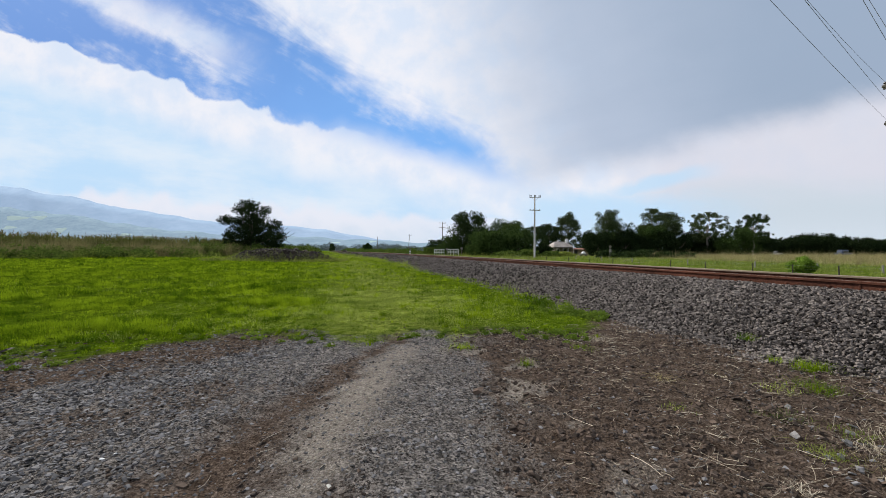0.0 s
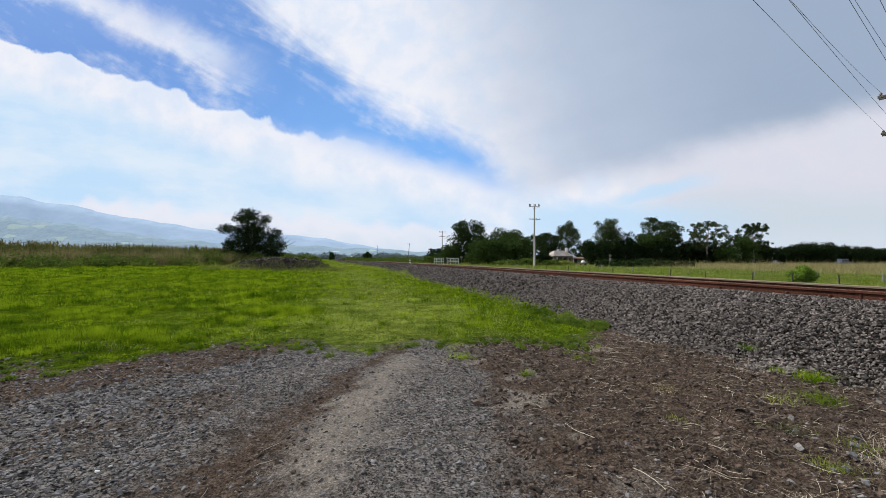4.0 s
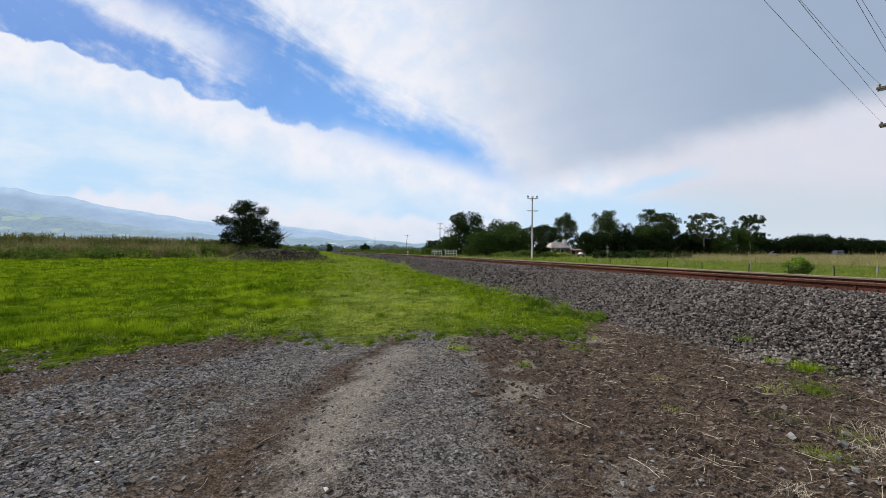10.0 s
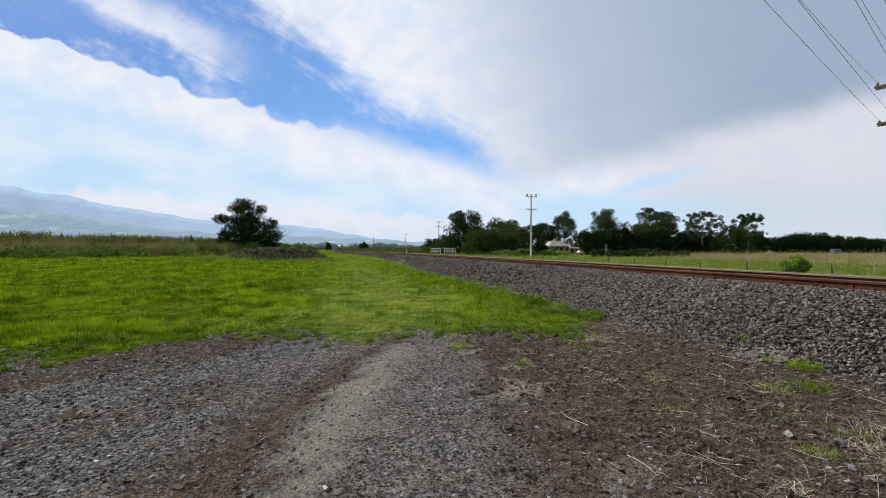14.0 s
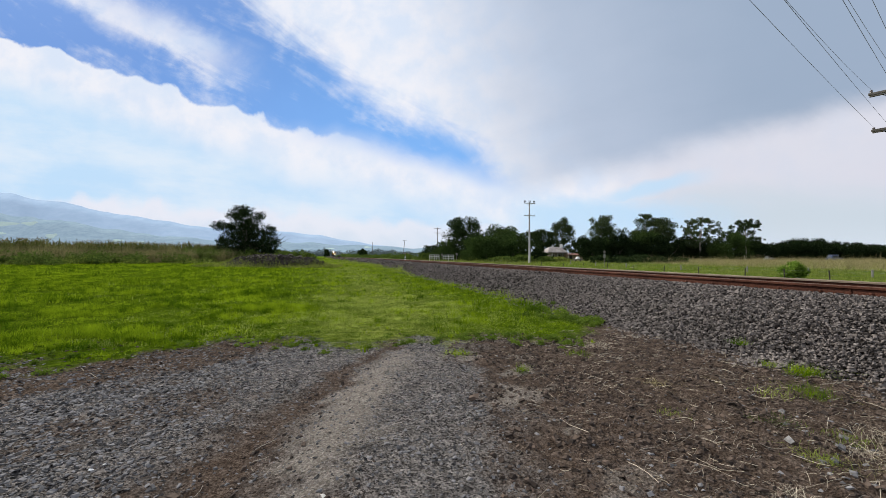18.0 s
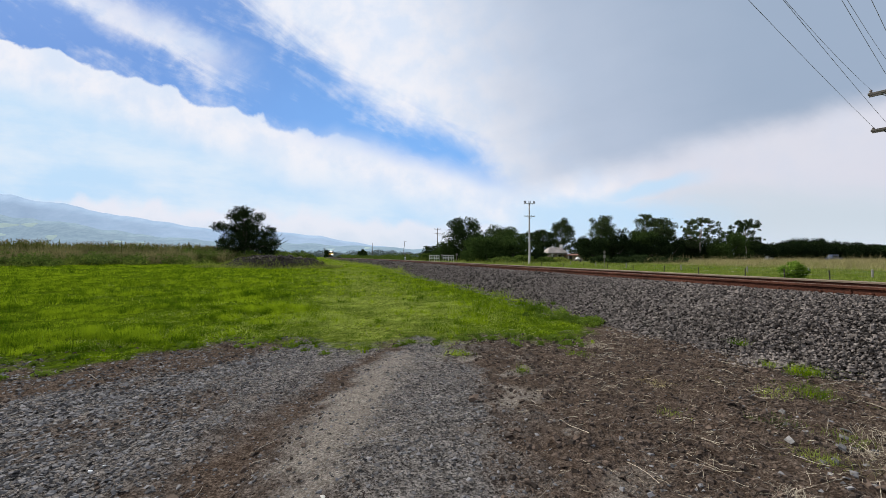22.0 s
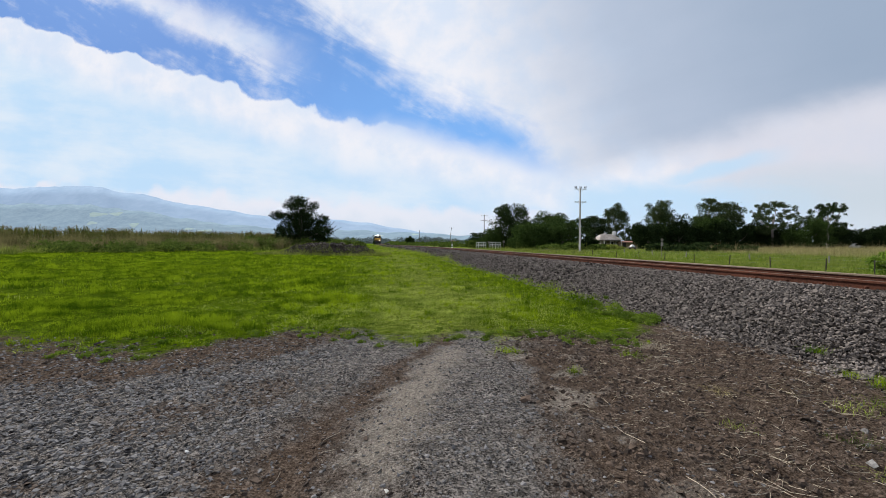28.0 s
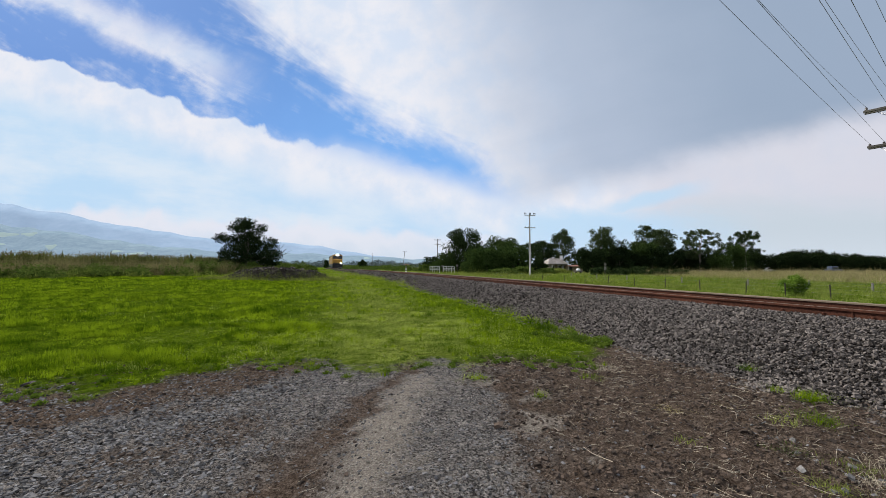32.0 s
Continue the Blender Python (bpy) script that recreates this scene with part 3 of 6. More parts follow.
def ground_material():
    mt = bpy.data.materials.new("ground")
    mt.use_nodes = True
    nt = mt.node_tree
    N, L = nt.nodes.new, nt.links.new
    p = nt.nodes["Principled BSDF"]
    p.inputs["Roughness"].default_value, p.inputs["Specular IOR Level"].default_value = 1.0, 0.0
    geo = N("ShaderNodeNewGeometry")

    def noise_at(scale, detail=6, rough=0.65):
        n = N("ShaderNodeTexNoise")
        n.inputs["Scale"].default_value, n.inputs["Detail"].default_value, n.inputs["Roughness"].default_value = scale, detail, rough
        L(geo.outputs["Position"], n.inputs["Vector"])
        r = N("ShaderNodeMapRange")
        r.inputs[1].default_value, r.inputs[2].default_value = 0.32, 0.68
        L(n.outputs[0], r.inputs[0])
        return r.outputs[0]

    def mix(f, a, b):
        n = N("ShaderNodeMix")
        n.data_type = "RGBA"
        L(f, n.inputs[0])
        for i, q in ((6, a), (7, b)):
            if isinstance(q, tuple):
                n.inputs[i].default_value = (*q, 1)
            else:
                L(q, n.inputs[i])
        return n.outputs[2]

    def mask(name):
        n = N("ShaderNodeAttribute")
        n.attribute_name = name
        return n.outputs["Fac"]

    fine, mid, big, lumpy = noise_at(70), noise_at(9), noise_at(0.5), noise_at(4.5, 7, 0.72)
    def pebbles(scale):
        n = N("ShaderNodeTexVoronoi")
        n.inputs["Scale"].default_value = scale
        L(geo.outputs["Position"], n.inputs["Vector"])
        one = N("ShaderNodeSeparateColor")
        L(n.outputs["Color"], one.inputs[0])
        return n.outputs["Distance"], one.outputs[0]

    vdist, vtone = pebbles(62)
    _, vtone2 = pebbles(150)
    tone = N("ShaderNodeMix")
    tone.data_type = "FLOAT"
    tone.inputs[0].default_value = 0.45
    L(vtone, tone.inputs[2]), L(vtone2, tone.inputs[3])
    sharp = N("ShaderNodeMapRange")
    sharp.inputs[1].default_value, sharp.inputs[2].default_value = 0.22, 0.80
    L(tone.outputs[0], sharp.inputs[0])
    tone = sharp.outputs[0]
    gravel = mix(tone, mix(fine, (0.012, 0.011, 0.0108), (0.062, 0.057, 0.054)), mix(mid, (0.205, 0.186, 0.172), (0.46, 0.42, 0.39)))
    soil = mix(mid, mix(fine, (0.008, 0.0055, 0.004), (0.125, 0.088, 0.066)), mix(fine, (0.046, 0.032, 0.024), mix(tone, (0.19, 0.138, 0.106), (0.43, 0.34, 0.275))))
    pale = mix(fine, (0.15, 0.13, 0.11), mix(tone, (0.32, 0.275, 0.232), (0.60, 0.54, 0.475)))
    # The dark half of the turf mottle also paints in shade between tufts.
    turf = mix(lumpy, mix(fine, (0.018, 0.036, 0.003), (0.055, 0.10, 0.005)), mix(mid, (0.065, 0.115, 0.005), (0.14, 0.20, 0.013)))
    trodden = mix(lumpy, mix(fine, (0.025, 0.040, 0.006), (0.10, 0.13, 0.02)), mix(mid, (0.17, 0.225, 0.03), (0.33, 0.36, 0.09)))
    turf = mix(mask("worn"), turf, trodden)
    hay = mix(fine, (0.05, 0.08, 0.018), mix(big, (0.12, 0.15, 0.035), (0.22, 0.19, 0.08)))
    c = mix(mask("soil"), gravel, soil)
    c = mix(mask("pale"), c, pale)
    c = mix(mask("grassy"), c, turf)
    c = mix(mask("dry"), c, hay)
    L(c, p.inputs["Base Color"])
    add = N("ShaderNodeMath")
    add.operation = "ADD"
    L(fine, add.inputs[0]), L(vdist, add.inputs[1])
    b = N("ShaderNodeBump")
    b.inputs["Strength"].default_value, b.inputs["Distance"].default_value = 1.0, 0.026
    L(add.outputs[0], b.inputs["Height"]), L(b.outputs[0], p.inputs["Normal"])
    return mt


build_ground()


# ---------- hills and far country ----------
def build_hills():
    def ridge(name, dist, xs, tops, foot, mt, label, rough, seed):
        """A long slope whose crest stands at the given rises over the horizon, dist metres off."""
        k = dist / 694.7
        n = 160
        u = np.linspace(xs[0], xs[-1], n)
        crest = np.interp(u, xs, tops) + rough * (wave(u, u * 0, 60, seed) + 0.5 * wave(u, u * 0, 17, seed + 1))
        rows = []
        for j in range(9):
            t = j / 8
            yy = dist * (0.72 + 0.28 * t + 0.012 * wave(u, u * 0 + j * 40, 90, seed + 2))
            zz = (foot + (crest - foot) * t ** 1.3) * k * (0.72 + 0.28 * t)
            rows.append(np.stack([(u - 784) / 694.7 * yy, yy, zz + 1.2], 1))
        rows.append(np.stack([(u - 784) / 694.7 * dist * 1.05, np.full(n, dist * 1.05), np.full(n, -5.0)], 1))
        v = np.concatenate(rows)
        i = np.arange(len(v)).reshape(-1, n)
        f = np.stack([i[:-1, :-1], i[:-1, 1:], i[1:, 1:], i[1:, :-1]], 2).reshape(-1, 4)
        ob = part(name, mesh_np(name, v, f, (mt,), smooth=True), None)
        return tagged(ob, label, "hills", kind="structure")

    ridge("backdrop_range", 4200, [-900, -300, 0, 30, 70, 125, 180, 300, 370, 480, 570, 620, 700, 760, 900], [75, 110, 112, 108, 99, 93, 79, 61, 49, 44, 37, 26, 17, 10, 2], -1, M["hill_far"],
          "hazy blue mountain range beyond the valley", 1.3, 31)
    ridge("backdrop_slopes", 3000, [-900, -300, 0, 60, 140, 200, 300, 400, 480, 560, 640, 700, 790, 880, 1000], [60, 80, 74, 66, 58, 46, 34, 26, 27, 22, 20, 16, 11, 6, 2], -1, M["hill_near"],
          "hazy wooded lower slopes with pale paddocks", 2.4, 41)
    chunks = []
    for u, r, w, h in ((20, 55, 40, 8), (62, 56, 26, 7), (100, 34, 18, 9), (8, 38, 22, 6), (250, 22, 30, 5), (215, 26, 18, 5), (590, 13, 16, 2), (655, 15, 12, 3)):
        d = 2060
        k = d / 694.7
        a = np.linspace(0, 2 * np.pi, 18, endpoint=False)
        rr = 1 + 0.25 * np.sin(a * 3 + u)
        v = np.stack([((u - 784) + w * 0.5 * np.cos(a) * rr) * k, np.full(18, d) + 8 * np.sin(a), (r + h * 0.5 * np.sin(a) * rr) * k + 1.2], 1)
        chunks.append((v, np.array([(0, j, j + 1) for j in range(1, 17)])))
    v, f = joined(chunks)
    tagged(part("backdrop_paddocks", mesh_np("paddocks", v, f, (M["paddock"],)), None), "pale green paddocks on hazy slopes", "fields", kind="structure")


build_hills()


# ---------- railway ----------
RAIL_BASE, RAIL_H = 0.60, 0.16


def along(y0, y1, near=0.6, far=6.0):
    """Stations along the line, closer together near the camera."""
    y, out = y0, []
    while y < y1:
        out.append(y)
        y += near if y < 30 else 2.0 if y < 90 else far
    return np.array(out)


def build_railway():
    track = empty("railway_track")
    tagged(track, "single railway line on a raised grey ballast bed", "railway", kind="structure")
    # bed of ballast under the stones; its dark colour stands for shade between them
    ys = along(-40, 900)
    ss = np.array([-4.2, -3.8, -3.4, -3.0, -2.6, -2.2, -1.8, -1.4, -0.7, 0, 0.7, 1.5, 1.9, 2.3, 2.8, 3.4])
    sl = line_slope(ys)
    nrm = np.stack([1 / np.sqrt(1 + sl ** 2), -sl / np.sqrt(1 + sl ** 2)], 1)
    cen = np.stack([line_x(ys), ys], 1)
    P = cen[:, None] + nrm[:, None] * ss[None, :, None]
    z = bed(np.broadcast_to(ss, P.shape[:2]), P[..., 1]) - 0.06
    z[:, 0], z[:, -1] = -0.3, -0.9
    v = np.concatenate([P, z[..., None]], 2).reshape(-1, 3)
    i = np.arange(len(v)).reshape(len(ys), len(ss))
    f = np.stack([i[:-1, :-1], i[:-1, 1:], i[1:, 1:], i[1:, :-1]], 2).reshape(-1, 4)
    part("ballast_bed", mesh_np("ballast_bed", v, f, (M["bed"],), smooth=True), None, track)
    # rails: flat-bottom section
    sec = np.array([(-0.07, 0), (0.07, 0), (0.07, 0.012), (0.012, 0.032), (0.009, 0.112), (0.034, 0.122), (0.034, 0.148), (0.026, 0.16), (-0.026, 0.16), (-0.034, 0.148), (-0.034, 0.122), (-0.009, 0.112), (-0.012, 0.032), (-0.07, 0.012)])
    m = len(sec)
    for side in (-0.752, 0.752):
        P = cen[:, None] + nrm[:, None] * (side + sec[None, :, 0:1])
        v = np.concatenate([P, np.broadcast_to(RAIL_BASE + sec[:, 1], P.shape[:2])[..., None]], 2).reshape(-1, 3)
        q, idx = [], []
        for a in range(len(ys) - 1):
            for j in range(m):
                q.append((a * m + j, a * m + (j + 1) % m, (a + 1) * m + (j + 1) % m, (a + 1) * m + j))
                idx.append(1 if j in ((7, 8, 9) if side > 0 else (5, 6, 7)) else 0)
        part("rail", mesh_np("rail", v, q, (M["rust"], M["railhead"]), idx), None, track, "rusty steel rail with a worn bright head")
    # weld in the nearer rail
    y0 = 5.98
    sl0 = float(line_slope(y0))
    q = Matrix.Translation((float(line_x(y0)) - 0.752 * 1.04, y0, RAIL_BASE)) @ Matrix.Rotation(math.atan(-sl0), 4, "Z")
    bm = box_bm(0.016, 0.03, 0.145, (-0.013, 0, 0.005), 0.004)
    bm.transform(q)
    part("rail_weld", bm, M["rust"], track)
    # sleepers and their fastenings
    slm = bpy.data.meshes.new("sleeper")
    bm = box_bm(2.5, 0.23, 0.12, (0, 0, 0), 0.012)
    bm.to_mesh(slm), bm.free()
    slm.materials.append(M["sleeper"])
    fam = bpy.data.meshes.new("fastening")
    bm = box_bm(0.17, 0.13, 0.03, (0.0, 0, 0), 0.008)
    box_bm(0.05, 0.05, 0.055, (0.03, 0, 0.02), 0.012, bm)
    box_bm(0.08, 0.03, 0.025, (-0.03, 0.02, 0.025), 0.006, bm)
    bm.to_mesh(fam), bm.free()
    fam.materials.append(M["rust"])
    rest, y, k = [], -2.0, 0
    while y < 420:
        s0 = float(line_slope(y))
        ang = math.atan(-s0)
        mtx = Matrix.Translation((float(line_x(y)), y, RAIL_BASE - 0.121)) @ Matrix.Rotation(-ang, 4, "Z")
        if k < 300:
            sp = part("sleeper", slm, None, track, at=mtx)
            if k < 75:
                part("fastening", fam, None, sp, at=pose(-0.87, 0, 0.121, 0, 0, 180))
        else:
            bm = box_bm(2.5, 0.23, 0.12)
            bm.transform(mtx)
            rest.append((np.array([v.co[:] for v in bm.verts]), np.array([[lo.vert.index for lo in fc.loops] for fc in bm.faces])))
            bm.free()
        y += 0.6 / math.sqrt(1 + s0 * s0)
        k += 1
    v, f = joined(rest)
    tagged(part("sleeper", mesh_np("far_sleepers", v, f, (M["sleeper"],)), None, track), "distant sleepers of the line", kind="stuff")

    # ballast stones
    def scatter(n, y0, y1, s0, s1, size, spread=0.012):
        y = rng.uniform(y0, y1, n)
        s = rng.uniform(s0, s1, n)
        sl = line_slope(y)
        x = line_x(y) + s / np.sqrt(1 + sl * sl)
        yy = y - s * sl / np.sqrt(1 + sl * sl)
        sz = size * rng.lognormal(0, 0.2, n)
        z = np.maximum(bed(s, yy), land(x, yy)) - 0.035 + rng.uniform(-0.5, 0.6, n) * spread * 4 + 0.045 * ease(s, -1.7, -1.0) * (s < -0.7)
        return np.stack([x, yy, z], 1), sz

    sets = [scatter(30000, 2.0, 7, -3.9, -0.80, 0.028, 0.013), scatter(27000, 7, 13, -3.9, -0.80, 0.038, 0.009), scatter(2500, -4, 2.0, -3.9, -0.8, 0.05), scatter(19000, 13, 32, -3.5, -0.80, 0.056), scatter(4500, 32, 75, -3.0, -0.8, 0.11), scatter(1800, 0.0, 25, -0.66, 0.66, 0.07), scatter(1400, 0, 40, 0.85, 2.4, 0.08), scatter(1800, 75, 180, -2.6, -0.8, 0.16)]
    cs, sz = np.concatenate([a for a, _ in sets]), np.concatenate([b for _, b in sets])
    # thin out the foot of the slope
    s = off_line(cs[:, 0], cs[:, 1])
    keep = (rng.uniform(0, 1, len(cs)) < ease(s, -4.1, -3.4) + 0.12) & ~((np.abs(s + 0.752) < 0.085))
    cs, sz = cs[keep], sz[keep]
    d = np.hypot(cs[:, 0] - 3.6, cs[:, 1] - 4.6)
    order = np.argsort(d)
    near = order[:300]
    for j in near:
        v, f = stones(cs[j:j + 1] * 0, sz[j:j + 1])
        part("stone", mesh_np("stone", v, f, (M["ballast"],)), None, track, at=Matrix.Translation(cs[j]))
    v, f = stones(cs[order[300:]], sz[order[300:]])
    tagged(part("ballast_stones", mesh_np("ballast_stones", v, f, (M["ballast"],)), None, track), "crushed dark grey ballast stones", kind="stuff")


build_railway()


# ---------- trees ----------
EYE_X, EYE_Y, EYE_Z, FOCAL = -0.015, 0.21, 1.192, 694.7


def spot(u, v, y):
    """Place at the depth y on the line of sight (u right of, v above the view's axis and horizon)."""
    d = y - EYE_Y
    return EYE_X + u / FOCAL * d, EYE_Z + v / FOCAL * d


def leaves(clumps, size, per_m2=7.0, fill=0.3, ragged=0.06):
    """Bent leaf sprays scattered through the clumps (x, y, z, rx, ry, rz)."""
    P, S = [], []
    for x, y, z, rx, ry, rz in clumps:
        n = int(per_m2 * 4 * 3.14 * ((rx * ry + ry * rz + rx * rz) / 3) / (size / 0.3) ** 2) + 8
        d = rng.normal(0, 1, (n, 3))
        d /= np.linalg.norm(d, axis=1)[:, None]
        r = np.where(rng.uniform(0, 1, n) < fill, rng.uniform(0.1, 0.7, n), rng.uniform(0.72, 1.08, n))
        r *= 1 + 0.22 * np.sin(d[:, 0] * 5 + x) * np.sin(d[:, 2] * 6 + z) + ragged * rng.normal(0, 1, n)
        P.append(np.array([x, y, z]) + d * r[:, None] * np.array([rx, ry, rz]))
        S.append(size * rng.uniform(0.6, 1.3, n))
    P, S = np.concatenate(P), np.concatenate(S)
    n = len(P)
    u = rng.normal(0, 1, (n, 3))
    u /= np.linalg.norm(u, axis=1)[:, None]
    w = np.cross(u, rng.normal(0, 1, (n, 3)))
    w /= np.linalg.norm(w, axis=1)[:, None] + 1e-9
    nn = np.cross(u, w)
    u, w, nn = u * S[:, None], w * S[:, None] * 0.55, nn * S[:, None] * 0.2
    v = np.stack([P - u, P - w * 0.8 + nn, P + u, P + w + nn], 1).reshape(-1, 3)
    k = (np.arange(n) * 4)[:, None]
    return v, np.concatenate([k + [0, 1, 3], k + [1, 2, 3]])


def tree(name, x, y, ground, clumps, leaf, bark, size, label, trunk_h=0.35, trunk_r=0.25, limbs=6, per_m2=7.0, group="", bare=(), fill=0.3, trunk_part=True):
    """A tree: trunk, limbs that reach into the crown's clumps, and a crown of leaf sprays. Clumps are in the tree's own space."""
    root = empty(name, x, y, ground)
    tagged(root, label, "tree", group)
    top = max(c[2] + c[5] for c in clumps)
    if trunk_part:
        h = top * trunk_h
        tube("trunk", [(0, 0, -0.25), (0.02, 0, 0.1), (0.12 * trunk_r, 0, h * 0.5), (-0.2 * trunk_r, 0, h), (0.1, 0.05, h * 1.5)], [trunk_r * 1.5, trunk_r * 1.1, trunk_r * 0.9, trunk_r * 0.75, trunk_r * 0.45], bark, root, 8)
        for c in sorted(clumps, key=lambda c: -c[3])[:limbs]:
            a, b = np.array([0, 0, h * 0.85]), np.array(c[:3])
            mid = a * 0.45 + b * 0.55 + np.array([0, 0, -0.12 * np.linalg.norm(b - a)])
            tube("limb", [a, (a + mid) / 2 + rng.normal(0, 0.08, 3), mid, (mid + b) / 2 + rng.normal(0, 0.1, 3), b], [trunk_r * 0.55, trunk_r * 0.45, trunk_r * 0.33, trunk_r * 0.22, trunk_r * 0.1], bark, root, 6)
    for line in bare:
        tube("limb", line, np.linspace(0.065, 0.012, len(line)), bark, root, 5, "bare dead branch")
    v, f = leaves(clumps, size, per_m2, fill)
    part("crown", mesh_np("crown", v, f, (leaf,)), None, root)
    return root


def crown_clumps(w, h, style, seed):
    """Clumps of a crown of that width and full height over the ground."""
    r = np.random.default_rng(seed)
    out = []
    if style == "dome":        # leafy down to the ground
        for _ in range(22):
            a, t = r.uniform(0, 6.28), r.uniform(0, 1) ** 0.6
            k = w * r.uniform(0.11, 0.2)
            kz = min(k, h * 0.17)
            z = h * 0.1 + (h * 0.9 - kz) * r.uniform(0, 1)
            reach = math.sqrt(max(0.03, 1 - (z / h) ** 2)) * w * 0.42 * t
            out.append((math.cos(a) * reach, math.sin(a) * reach, z, k, k, kz))
        out.append((0, 0, h * 0.42, w * 0.38, w * 0.33, h * 0.44))
        out.append((w * 0.08, 0, h - w * 0.12, w * 0.15, w * 0.15, w * 0.11))
    elif style == "round":     # full rounded bush with heaped lumps
        for _ in range(34):
            a, t = r.uniform(0, 6.28), r.uniform(0.15, 1) ** 0.5
            k = w * r.uniform(0.09, 0.17)
            kz = min(k * 0.85, h * 0.17)
            z = h * 0.06 + (h * 0.94 - kz) * r.uniform(0, 1)
            q = (z / h - 0.40) / 0.62
            reach = math.sqrt(max(0.02, 1 - q * q)) * w * 0.42 * t
            out.append((math.cos(a) * reach, math.sin(a) * reach, z, k, k, kz))
        out.append((0, 0, h * 0.45, w * 0.40, w * 0.36, h * 0.46))
    elif style == "broad":     # wide heavy crown on a short trunk, lumpy and open at its rim
        for _ in range(60):
            a, t = r.uniform(0, 6.28), r.uniform(0.2, 1) ** 0.5
            k = w * r.uniform(0.06, 0.11)
            z = h * r.uniform(0.12, 1.0) - k * 0.6
            q = (z / h - 0.55) / 0.52
            reach = math.sqrt(max(0.05, 1 - q * q)) * w * 0.46 * t
            out.append((math.cos(a) * reach, math.sin(a) * reach, z, k, k, k * 0.8))
        out.append((0, 0, h * 0.52, w * 0.38, w * 0.36, h * 0.40))
    elif style == "gum":       # rounded crown in clusters over a stem
        for _ in range(56):
            a, t = r.uniform(0, 6.28), r.uniform(0.1, 1) ** 0.6
            k = w * r.uniform(0.08, 0.14)
            z = h * r.uniform(0.26, 1.0) - k * 0.7
            q = (z / h - 0.62) / 0.40
            reach = math.sqrt(max(0.08, 1 - q * q)) * w * 0.44 * t
            out.append((math.cos(a) * reach, math.sin(a) * reach, z, k * 1.05, k * 1.05, k * 0.85))
        out.append((0, 0, h * 0.66, w * 0.37, w * 0.36, h * 0.28))
    elif style == "spread":    # open layers on wide limbs
        for _ in range(150):
            a, t = r.uniform(0, 6.28), r.uniform(0.1, 1) ** 0.6
            k = w * r.uniform(0.03, 0.06)
            z = h * r.uniform(0.36, 1.0) - k * 0.6
            q = (z / h - 0.62) / 0.44
            reach = math.sqrt(max(0.1, 1 - q * q)) * w * 0.46 * t
            out.append((math.cos(a) * reach, math.sin(a) * reach, z, k * 1.1, k * 1.1, k * 0.95))
    return out


